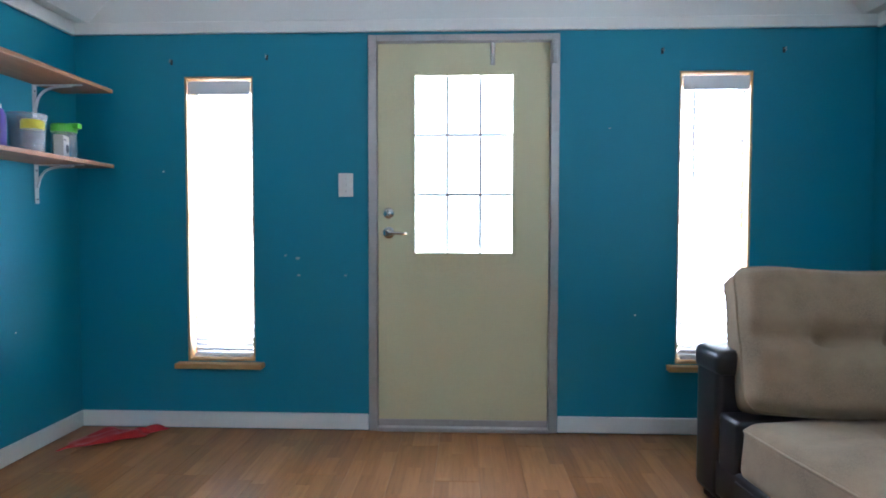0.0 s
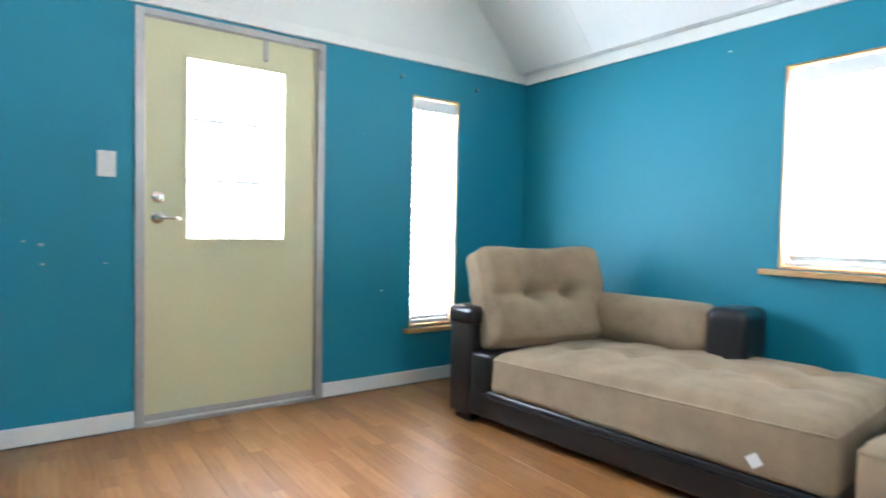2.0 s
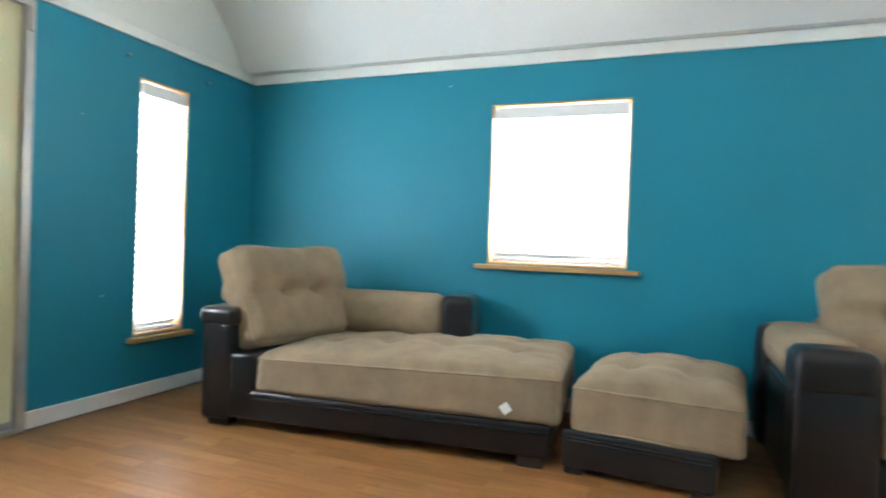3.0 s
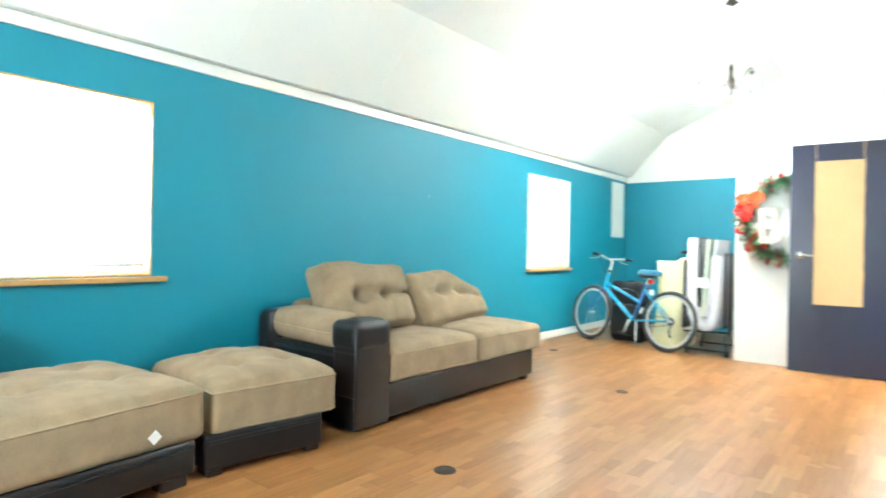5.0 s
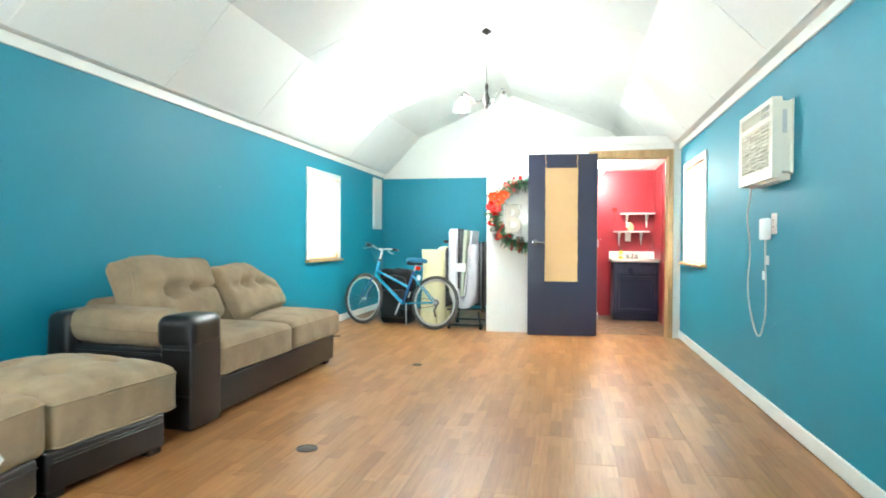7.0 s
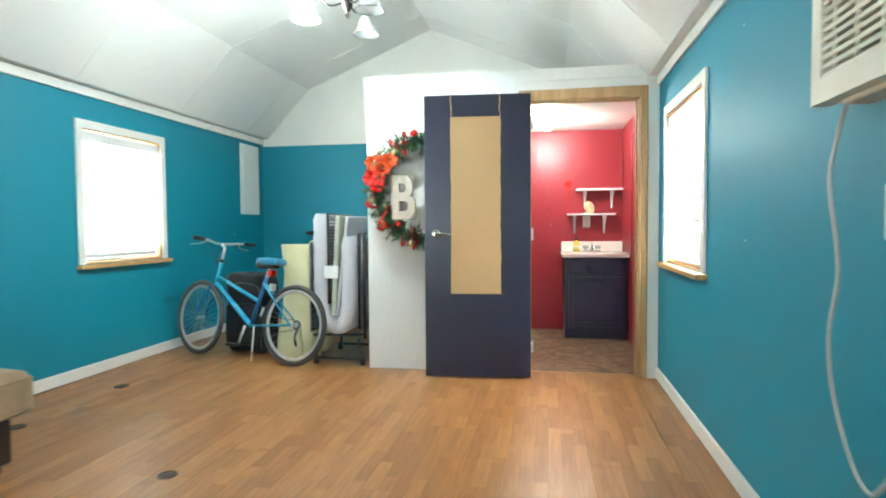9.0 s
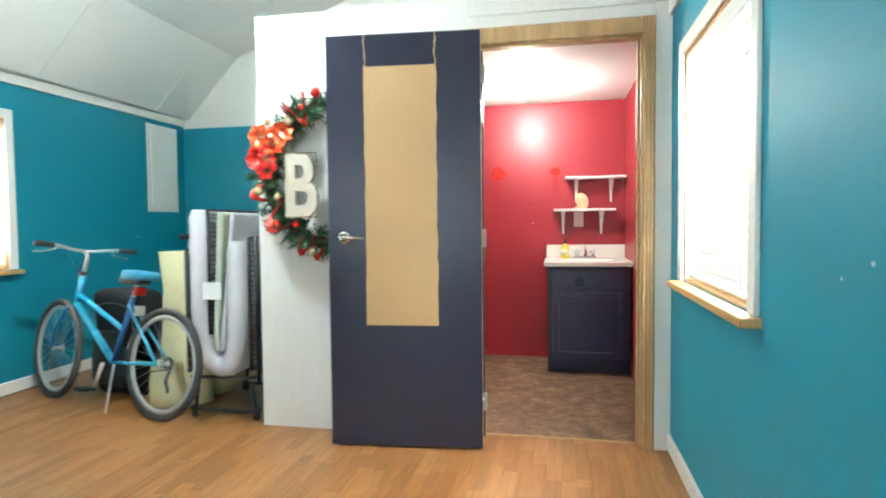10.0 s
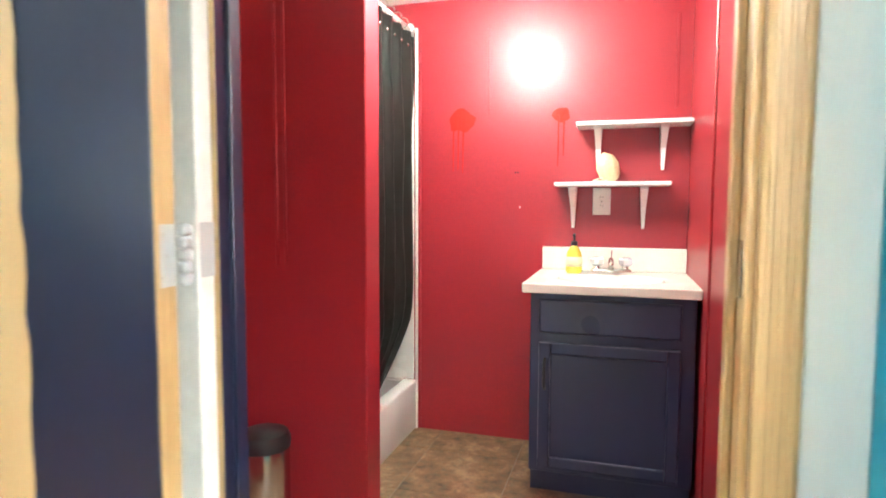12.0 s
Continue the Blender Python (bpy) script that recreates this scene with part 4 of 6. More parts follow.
# ---- air conditioner, cord and outlet ----
def air_conditioner():
    y0, y1, z0, z1, fx = -1.525, -0.885, 1.412, 1.856, LX + 0.112
    ob = thing("air_conditioner", pose(LX, (y0 + y1) / 2, z0), "cream window air conditioner set through the teal wall", "air conditioner")
    sh = boxed((LX - 0.3, y0 + 0.012, z0 + 0.03), (LX + 0.07, y1 - 0.012, z1 - 0.02), 0.01)
    part("case", sh, PLASTIC, ob, local=False)
    # the front: a frame with a wide opening for the grille and one above for the louvres
    bm = sheet_wall(bmesh.new(), [y0, y1], [z0, z1], [(y0 + 0.05, y1 - 0.05, z0 + 0.06, z1 - 0.125), (y0 + 0.05, y1 - 0.22, z1 - 0.095, z1 - 0.03), (y1 - 0.2, y1 - 0.05, z1 - 0.095, z1 - 0.03)], lambda u, z, s: (fx - 0.05 * s, u, z))
    bmesh.ops.bevel(bm, geom=[e for e in bm.edges if e.is_boundary is False and e.calc_face_angle(0) > 1.0], offset=0.006, segments=2, affect="EDGES")
    front = part("front_panel", bm, PLASTIC, ob, local=False)
    # dark sheet that stands in for the shade between the grille slats
    part("grille_back", boxed((fx - 0.06, y0 + 0.04, z0 + 0.05), (fx - 0.05, y1 - 0.04, z1 - 0.02)), surface("dark_grille_backing", (0.05, 0.047, 0.042), 0.8), ob, local=False)
    n = 12
    for i in range(n):
        z = z0 + 0.068 + (z1 - 0.125 - z0 - 0.066) * i / (n - 1) * 0.97
        part("grille_slat", boxed((-0.014, y0 + 0.048, -0.0055), (0.014, y1 - 0.048, 0.0055), 0.002, 1, pose(fx - 0.018, 0, z, 0, 12, 0)), PLASTIC, front, local=False)
    for k in range(1, 6):
        y = y0 + (y1 - y0) * k / 6
        part("grille_rib", boxed((fx - 0.012, y - 0.003, z0 + 0.06), (fx - 0.003, y + 0.003, z1 - 0.125)), PLASTIC, front, local=False)
    for k in range(14):
        y = y0 + 0.065 + (y1 - 0.24 - y0 - 0.06) * k / 13
        part("louvre", boxed((-0.014, -0.002, z1 - 0.094), (0.014, 0.002, z1 - 0.031), 0.001, 1, pose(fx - 0.016, y, 0, 0, 0, 25)), PLASTIC, front, local=False)
    part("control_panel", boxed((fx - 0.03, y1 - 0.199, z1 - 0.094), (fx - 0.014, y1 - 0.051, z1 - 0.031)), surface("grey_control_panel", (0.32, 0.31, 0.28), 0.4), front, local=False)
    for k in range(3):
        part("knob", lathed([(0.012, 0), (0.011, 0.01)], 12, pose(fx - 0.014, y1 - 0.08 - 0.045 * k, z1 - 0.0625, 0, 90, 0)), PLASTIC, front, local=False)
    part("side_sticker", boxed((LX + 0.035, y1 - 0.0115, z1 - 0.2), (LX + 0.065, y1 - 0.0105, z1 - 0.07)), surface("grey_sticker", (0.45, 0.47, 0.46), 0.5), ob, "grey printed sticker", local=False)
    part("drain_pan", boxed((LX + 0.002, y0 + 0.08, z0 - 0.012), (LX + 0.075, y1 - 0.05, z0 + 0.03), 0.004), PLASTIC, ob, local=False)
    # trim gasket
    part("gasket", boxed((LX + 0.001, y0 + 0.004, z0 + 0.022), (LX + 0.014, y1 - 0.004, z1 - 0.012), 0.003), PLASTIC, ob, local=False)
    x = LX + 0.045
    cord = tubed(spline([(x, y0 + 0.05, z0 + 0.02), (x, y0 + 0.0, z0 - 0.07), (x + 0.01, y0 - 0.02, 1.22), (x, y0 + 0.0, 1.06), (x, y0 + 0.01, 0.96), (x, y0 - 0.03, 0.82), (x, y0 - 0.01, 0.68), (x - 0.01, y0 + 0.05, 0.54), (x - 0.015, y0 + 0.11, 0.475), (x - 0.02, y0 + 0.17, 0.475), (x - 0.02, y0 + 0.26, 0.60), (x - 0.015, y0 + 0.285, 0.76), (x - 0.01, y0 + 0.285, 0.95), (x - 0.01, y0 + 0.285, 1.09)], 5), 0.0055, 7)
    part("power_cord", cord, surface("grey_cord_rubber", (0.5, 0.49, 0.46), 0.5, relief=0.05), ob, "grey looped power cord", local=False, smooth=True)
    part("plug", boxed((LX + 0.012, y0 + 0.245, 1.07), (LX + 0.062, y0 + 0.325, 1.2), 0.01, 2), VINYL, ob, "white leakage-protection plug", local=False)
    for z, dy in ((0.955, 0.035), (0.86, -0.025)):
        part("cord_tag", boxed((x - 0.012, y0 + 0.285 + dy - 0.03, z - 0.035), (x - 0.010, y0 + 0.285 + dy + 0.03, z + 0.02)), VINYL, ob, "white paper tag", local=False)


air_conditioner()
wall_plate("outlet", pose(LX, -1.19, 1.167, 0, 0, 90), 0.09, 0.125, "cream wall outlet with a plug in it", False)
solid("breaker_panel", box(boxed((RX - 0.012, -6.34, 1.257), (RX + 0.001, -5.92, 2.052), 0.003), (RX - 0.020, -6.295, 1.31), (RX - 0.0105, -5.965, 2.0), 0.003), TRIM, "white painted electric panel cover on the teal wall", "panel")


# ---- pendant lamp ----
def pendant():
    cx, cy = MID, -3.6
    ob = thing("pendant_lamp", pose(cx, cy, 2.46), "hanging lamp with white glass bell shades on a chain", "lamp")
    BRONZE = surface("dark_bronze", (0.05, 0.042, 0.036), 0.4, 0.7)
    SHADE = glass("white_tinted_shade_glass", (0.96, 0.97, 0.97), 0.15, 0.3)
    BULB = glow("lit_bulb", (0.95, 0.98, 1.0), 3100)
    part("canopy", lathed([(0.005, 0.885), (0.07, 0.875), (0.068, 0.85), (0.03, 0.83), (0.01, 0.815)], 24), BRONZE, ob, smooth=40)
    bm = bmesh.new()
    for i in range(20):
        z = 0.82 - 0.0275 * i
        m = pose(0, 0, z - 0.013, 90, 0, 90 * (i % 2)) @ Matrix.Diagonal((0.6, 1, 1, 1))
        torus(bm, 0.0145, 0.0022, 12, 5, m)
    part("chain", bm, BRONZE, ob)
    part("body", lathed([(0.006, 0.30), (0.02, 0.27), (0.014, 0.2), (0.035, 0.14), (0.035, 0.10), (0.012, 0.06), (0.018, 0.04), (0.004, 0.02)], 20), BRONZE, ob, smooth=40)
    for k in range(3):
        a = radians(20 + 120 * k)
        d = Vector((math.cos(a), math.sin(a), 0))
        arm = part("arm", tubed(spline([d * 0.03 + Vector((0, 0, 0.12)), d * 0.12 + Vector((0, 0, 0.10)), d * 0.2 + Vector((0, 0, 0.17)), d * 0.25 + Vector((0, 0, 0.19)), d * 0.265 + Vector((0, 0, 0.15))], 5), 0.006, 7), BRONZE, ob, smooth=True)
        mm = Matrix.Translation(d * 0.265)
        part("socket", lathed([(0.016, 0.16), (0.022, 0.15), (0.024, 0.105), (0.02, 0.1)], 16, mm), BRONZE, arm, smooth=40)
        sh = part("shade", lathed([(0.022, 0.125), (0.035, 0.115), (0.05, 0.085), (0.062, 0.045), (0.078, 0.015), (0.093, 0.0), (0.091, 0.0), (0.076, 0.017), (0.06, 0.047), (0.048, 0.083), (0.033, 0.111), (0.02, 0.12)], 24, mm), SHADE, arm, "frosted glass bell shade", smooth=40)
        part("shade_rim", torus(bmesh.new(), 0.092, 0.0022, 24, 5, mm), BRONZE, sh, "dark rim")
        part("bulb", lathed([(0.012, 0.1), (0.02, 0.075), (0.03, 0.05), (0.027, 0.03), (0.012, 0.015), (0.001, 0.012)], 16, mm), SHADE if k else BULB, arm, "unlit bulb" if k else "lit bulb", smooth=True)


pendant()


# ---- shelves and jars by the front door ----
def l_bracket(m, depth, drop, mat=VINYL, solid_web=False):
    """Local x points out from the wall, z up; top at z = 0."""
    ob = thing("shelf_bracket", m, "white metal shelf bracket screwed to the wall", "bracket", "shelf brackets")
    if solid_web:
        bm = bmesh.new()
        prism(bm, [(0.0, 0.0), (depth, 0.0), (depth, -0.015), (0.03, -drop * 0.5), (0.022, -drop), (0.0, -drop)], "y", -0.012, 0.012)
        for v in bm.verts:
            v.co.y *= 1.35 + 0.85 * v.co.z / drop
        part("web", bm, mat, ob)
    else:
        part("upright", boxed((0, -0.013, -drop), (0.004, 0.013, 0), 0.001), mat, ob)
        part("arm", boxed((0, -0.011, -0.005), (depth, 0.011, -0.001), 0.001), mat, ob)
        pts = spline([(0.006, 0, -drop * 0.6), (0.03, 0, -0.05), (depth * 0.35, 0, -0.018), (depth * 0.8, 0, -0.008)], 5)
        part("brace", tubed(pts, 0.006, 6), mat, ob, smooth=True)
        for z in (-0.03, -drop + 0.02):
            part("screw", lathed([(0.005, 0), (0.003, 0.002)], 8, pose(0.004, 0, z, 0, 90, 0)), CHROME, ob)
    return ob


for z in (1.79, 1.408):
    solid("wall_shelf", boxed((LX, 1.75, z - 0.02), (-1.455, 3.11, z), 0.002), SHELFWOOD, "brown wooden wall shelf with pale worn edge", "shelf")
    for y in (2.915, 2.1):
        l_bracket(pose(LX, y, z - 0.02), 0.235, 0.19)

CLEAR = glass("clear_plastic", (0.93, 0.95, 0.97), 0.05, 0.22)
GREEN = surface("green_plastic_lid", (0.12, 0.5, 0.03), 0.35, relief=0.03)
YELLOW = surface("yellow_plastic_lid", (0.72, 0.6, 0.04), 0.35, relief=0.03)
PURPLE = surface("purple_plastic", (0.10, 0.07, 0.32), 0.35, relief=0.03)


def jar(name, p, r, h, lid, label, lid_label, spout=False):
    ob = thing(name, pose(*p), label, "jar")
    part("body", lathed([(r * 0.9, 0.0), (r, 0.012), (r, h * 0.8), (r * 0.93, h), (r * 0.9, h), (r * 0.96, h * 0.79), (r * 0.96, 0.015), (0.001, 0.008)], 24), CLEAR, ob, smooth=40)
    bm = lathed([(r * 1.02, h - 0.012), (r * 1.04, h + 0.02), (r * 0.9, h + 0.028), (0.002, h + 0.03)], 24)
    if spout:
        box(bm, (r * 0.4, -0.018, h + 0.005), (r * 1.5, 0.018, h + 0.034), 0.008, 2)
    part("lid", bm, lid, ob, lid_label, smooth=40)
    return ob


jar("pitcher", (-1.63, 2.985, 1.408), 0.056, 0.155, GREEN, "clear pitcher with a bright green lid on the shelf", "bright green lid", True)
jar("jar", (-1.575, 2.70, 1.408), 0.044, 0.125, YELLOW, "clear jar with a yellow lid on the shelf", "yellow lid")
ob = thing("plastic_tub", pose(-1.655, 2.775, 1.408), "tall clear plastic tub on the shelf", "container")
part("body", lathed([(0.062, 0), (0.066, 0.01), (0.078, 0.19), (0.074, 0.19), (0.062, 0.012), (0.001, 0.006)], 24), CLEAR, ob, smooth=40)
part("rim", torus(bmesh.new(), 0.078, 0.004, 24, 6, pose(0, 0, 0.19)), CLEAR, ob)
ob = thing("bottle", pose(-1.64, 2.57, 1.408), "purple plastic bottle on the shelf", "bottle")
part("body", lathed([(0.036, 0), (0.04, 0.01), (0.04, 0.15), (0.03, 0.18), (0.001, 0.181)], 20), PURPLE, ob, smooth=40)
part("cap", lathed([(0.024, 0.1815), (0.024, 0.2), (0.001, 0.203)], 16), VINYL, ob, smooth=40)
CARD = surface("printed_card", (0.62, 0.6, 0.56), 0.5, relief=0.05)
ob = thing("carton", pose(-1.56, 2.865, 1.408, 0, 0, 20), "small white carton with a dark printed shape", "box")
part("body", boxed((-0.02, -0.045, 0), (0.02, 0.045, 0.11), 0.002), CARD, ob)
part("print", lathed([(0.022, 0), (0.02, 0.001)], 16, pose(0.0201, 0.016, 0.05, 0, 90, 0)), BLACK, ob, "dark printed shape")
part("print", boxed((0.0195, -0.04, 0.085), (0.0207, 0.0, 0.091)), BLACK, ob)

# red cloth on the floor by the corner
bm = bmesh.new()
bmesh.ops.create_grid(bm, x_segments=24, y_segments=14, size=0.5)
for v in bm.verts:
    x, y = v.co.x, v.co.y
    wv = noise.noise(Vector((x * 3.5, y * 4, 1.3)))
    rim = max(abs(x), abs(y)) * 2
    v.co = Vector((x * 0.36 + 0.04 * wv + 0.12 * y, y * 0.27 * (0.65 - 0.6 * x) + 0.02 * noise.noise(Vector((x * 5, y * 2, 7))), 0.012 + 0.05 * max(0, 0.35 + wv) * (1 - rim ** 3)))
bmesh.ops.solidify(bm, geom=bm.faces[:], thickness=0.004)
bm.transform(pose(-1.43, 3.05, 0, 0, 0, 20))
solid("cloth", bm, surface("red_cloth", (0.42, 0.012, 0.014), 0.85, vary=0.2, relief=0.3, sheen=0.3), "crumpled red cloth lying on the laminate floor", "cloth", smooth=True)


def floor_plug(x, y, r):
    ob = thing("floor_plug", pose(x, y, 0), "dark round plug set in the floor", "floor plug", "floor plugs")
    part("rim", torus(bmesh.new(), r, 0.004, 24, 6, pose(0, 0, 0.001)), BLACK, ob)
    part("cap", lathed([(r, 0.0005), (r * 0.8, 0.003), (0.001, 0.0035)], 24), surface("dark_brown_cap", (0.035, 0.02, 0.014), 0.5) if "dark_brown_cap" not in bpy.data.materials else bpy.data.materials["dark_brown_cap"], ob, smooth=40)


for x, y, r in ((0.76, -0.08, 0.05), (0.738, -2.18, 0.04), (2.0, -3.46, 0.045), (1.985, -2.62, 0.045)):
    floor_plug(x, y, r)


for x, z in ((-1.2, 1.955), (-0.69, 1.975), (1.36, 1.99), (1.97, 1.99)):
    ob = thing("wall_hook", pose(x, FY, z), "small dark curtain hook screwed into the wall", "hook", "curtain hooks")
    part("plate", boxed((-0.006, -0.004, -0.014), (0.006, 0, 0.014), 0.001), BLACK, ob)
    part("hook", tubed(spline([(0, -0.004, 0.006), (0, -0.02, 0.004), (0, -0.024, -0.008), (0, -0.02, 0.012)], 3), 0.002, 6), STEEL, ob)
CHIP = surface("pale_paint_chip", (0.3, 0.36, 0.37), 0.6, vary=0.3, large=40)
for x, z, r in ((-0.6, 0.935, 0.008), (-0.535, 0.92, 0.012), (-0.53, 0.83, 0.009), (-0.28, 0.83, 0.007), (1.1, 1.6, 0.006)):
    bm = bmesh.new()
    prism(bm, [(x + r * (1 + 0.5 * noise.noise(Vector((math.cos(q) * 2, math.sin(q) * 2, x * 9)))) * math.cos(q), z + 0.6 * r * math.sin(q)) for q in (2 * math.pi * k / 14 for k in range(14))], "y", FY - 0.001, FY + 0.0005)
    solid("scuff", bm, CHIP, "pale chip in the teal paint", "patch", "structure")


# ---- alcove: bicycle, bag, foam roll, folding bed ----
def bicycle():
    m = pose(1.075, -4.20, 0, 0, 0, -16.6) @ pose(0, 0, 0, 8, 0, 0)
    ob = thing("bicycle", m, "light blue mountain bicycle with grey-walled tyres, leaning", "bicycle")
    BLUE = surface("light_blue_enamel", (0.03, 0.33, 0.52), 0.28, vary=0.06, relief=0.03, coat=0.4)
    DEEP = surface("deep_blue_enamel", (0.015, 0.12, 0.32), 0.3, vary=0.06, relief=0.03)
    TYRE = surface("worn_grey_tyre", (0.06, 0.058, 0.056), 0.75, vary=0.25, fine=120, relief=0.4)
    RIM = surface("dull_alloy", (0.62, 0.62, 0.6), 0.38, 0.75, vary=0.1, relief=0.05)
    R = 0.325
    flat = Matrix.Rotation(radians(90), 4, "X")

    def wheel(name, hub, steer):
        base = Matrix.Translation(hub) @ Matrix.Rotation(radians(steer), 4, "Z") @ flat
        w = part(name, lathed([(0.018, -0.035), (0.018, -0.03), (0.011, -0.026), (0.011, 0.026), (0.018, 0.03), (0.018, 0.035)], 14, base), RIM, ob, smooth=40)
        part("tyre", torus(bmesh.new(), R - 0.021, 0.021, 56, 10, base), TYRE, w, "grey worn tyre", smooth=True)
        part("rim", torus(bmesh.new(), R - 0.052, 0.015, 56, 6, base, 0.8), RIM, w, smooth=True)
        bm = bmesh.new()
        for k in range(28):
            a, o = 2 * math.pi * k / 28, 0.5 * (1 if k % 2 else -1)
            s = 0.028 * (1 if k % 4 < 2 else -1)
            p, q = Vector((0.016 * math.cos(a + o), 0.016 * math.sin(a + o), s)), Vector(((R - 0.058) * math.cos(a), (R - 0.058) * math.sin(a), 0))
            tube(bm, [base @ p, base @ q], 0.0011, 4)
        part("spokes", bm, RIM, w)
        return w
    rear, front = Vector((0, 0, R)), Vector((1.06, 0, R))
    wr = wheel("rear_wheel", rear, 0)
    wheel("front_wheel", front, -7)
    bb, st, hb, ht = Vector((0.455, 0, 0.29)), Vector((0.325, 0, 0.70)), Vector((0.895, 0, 0.63)), Vector((0.86, 0, 0.81))
    part("down_tube", tubed([hb, bb], 0.021, 12), BLUE, ob, smooth=True)
    part("top_tube", tubed([hb + Vector((-0.012, 0, 0.06)), bb.lerp(st, 0.5)], 0.016, 12), BLUE, ob, smooth=True)
    part("seat_tube", tubed([bb, st], 0.016, 12), DEEP, ob, "deep blue seat tube", smooth=True)
    part("head_tube", tubed([hb + Vector((0.004, 0, -0.02)), ht], 0.021, 12), BLUE, ob, smooth=True)
    for s in (-1, 1):
        o = Vector((0, 0.045 * s, 0))
        part("chain_stay", tubed([bb + o * 0.5, rear + o], 0.009, 8), BLUE, ob, smooth=True)
        part("seat_stay", tubed([st + Vector((0.02, 0.014 * s, -0.05)), rear + o], 0.008, 8), BLUE, ob, smooth=True)
        rot = Matrix.Translation(front) @ Matrix.Rotation(radians(-7), 4, "Z") @ Matrix.Translation(-front)
        part("fork_blade", tubed([rot @ q for q in spline([hb + Vector((0.01, 0.03 * s, -0.02)), hb + Vector((0.04, 0.048 * s, -0.1)), front + Vector((-0.05, 0.05 * s, 0.12)), front + o], 4)], 0.011, 8), DEEP, ob, smooth=True)
    part("seat_post", tubed([st, st + Vector((-0.035, 0, 0.1))], 0.0125, 10), RIM, ob, smooth=True)
    sp = st + Vector((-0.04, 0, 0.1))
    bm = pillow(0.27, 0.16, 0.055, 0.025, 9, 0.008, shape=lambda p: Vector((p.x, p.y * (1.0 if p.x < -0.02 else max(0.28, 1 - (p.x + 0.02) * 4.6)), p.z)))
    bm.transform(Matrix.Translation(sp + Vector((0.02, 0, 0.0))))
    part("saddle", bm, surface("blue_black_saddle", (0.03, 0.20, 0.34), 0.5), ob, "blue saddle", smooth=True)
    bm = pillow(0.2, 0.1, 0.05, 0.02, 6)
    bm.transform(Matrix.Translation(sp + Vector((0.03, 0, -0.03))))
    part("saddle_base", bm, BLACK, ob, smooth=True)
    part("rear_reflector", boxed((-0.03, -0.03, -0.02), (0.012, 0.03, 0.03), 0.006, 2, Matrix.Translation(st + Vector((-0.045, 0, 0.03)))), surface("red_reflector", (0.6, 0.02, 0.01), 0.2), ob, "red reflector")
    stem = Vector((0.83, 0, 0.96))
    part("stem", tubed([ht, stem - Vector((0, 0, 0.02)), stem + Vector((0.04, 0, 0.01))], 0.013, 10), RIM, ob, smooth=True)
    part("headset", lathed([(0.024, 0), (0.024, 0.012), (0.018, 0.03)], 14, Matrix.Translation(ht)), BLACK, ob, smooth=40)
    b0 = stem + Vector((0.045, 0, 0.015))
    rotb = Matrix.Translation(b0) @ Matrix.Rotation(radians(-7), 4, "Z")
    bar = part("handlebar", tubed([rotb @ Vector(q) for q in spline([(-0.055, -0.30, 0.02), (-0.03, -0.17, 0.018), (0, -0.05, 0), (0, 0.05, 0), (-0.03, 0.17, 0.018), (-0.055, 0.30, 0.02)], 5)], 0.011, 10), RIM, ob, "bare metal handlebar", smooth=True)
    for s in (-1, 1):
        part("grip", tubed([rotb @ Vector(q) for q in ((-0.038, 0.20 * s, 0.019), (-0.057, 0.31 * s, 0.02))], [0.017, 0.018], 10), BLACK, bar, smooth=True)
        part("brake_lever", tubed([rotb @ Vector(q) for q in spline([(-0.02, 0.17 * s, 0.005), (0.02, 0.2 * s, -0.015), (0.01, 0.29 * s, -0.03)], 4)], 0.005, 6), RIM, bar, smooth=True)
        part("brake_cable", tubed([rotb @ Vector(q) for q in spline([(0.01, 0.17 * s, 0.0), (0.09, 0.1 * s, 0.02), (0.07, 0.02 * s, -0.1), (0.03, 0.0, -0.2)], 5)], 0.0025, 5), BLACK, bar)
    ring = part("chainring", lathed([(0.085, -0.002), (0.09, 0.0), (0.085, 0.002), (0.03, 0.003)], 30, Matrix.Translation(bb + Vector((0, -0.05, 0))) @ flat), BLACK, ob)
    for s, dz in ((1, -1), (-1, 1)):
        d = Vector((0.35, 0, -0.94)) * dz * -1
        e = bb + Vector((0, 0.07 * s, 0)) + d * 0.165
        cr = part("crank_arm", tubed([bb + Vector((0, 0.07 * s, 0)), e], [0.013, 0.01], 8), RIM, ob, smooth=True)
        part("pedal", boxed((-0.045, -0.045 if s < 0 else 0.0, -0.011), (0.045, 0.0 if s < 0 else 0.085, 0.011), 0.004, 1, Matrix.Translation(e + Vector((0, 0.012 * s, 0)))), BLACK, cr)
    bm = bmesh.new()
    for z0, z1 in ((0.085, 0.035), (-0.085, -0.035)):
        tube(bm, [bb + Vector((0, -0.05, z0)), rear + Vector((0, -0.045, z1))], 0.0035, 5)
    part("chain", bm, TYRE, ob)
    part("sprocket", lathed([(0.042, -0.012), (0.034, 0.0), (0.022, 0.012)], 20, Matrix.Translation(rear + Vector((0, -0.045, 0))) @ flat), TYRE, wr)
    part("derailleur", tubed(spline([rear + Vector((0.0, -0.055, -0.03)), rear + Vector((0.03, -0.055, -0.1)), rear + Vector((0.0, -0.05, -0.17))], 3), 0.009, 6), BLACK, ob)
    part("kickstand", tubed([bb + Vector((-0.08, 0.05, 0.0)), bb + Vector((-0.15, 0.12, -0.27))], 0.007, 7), RIM, ob)
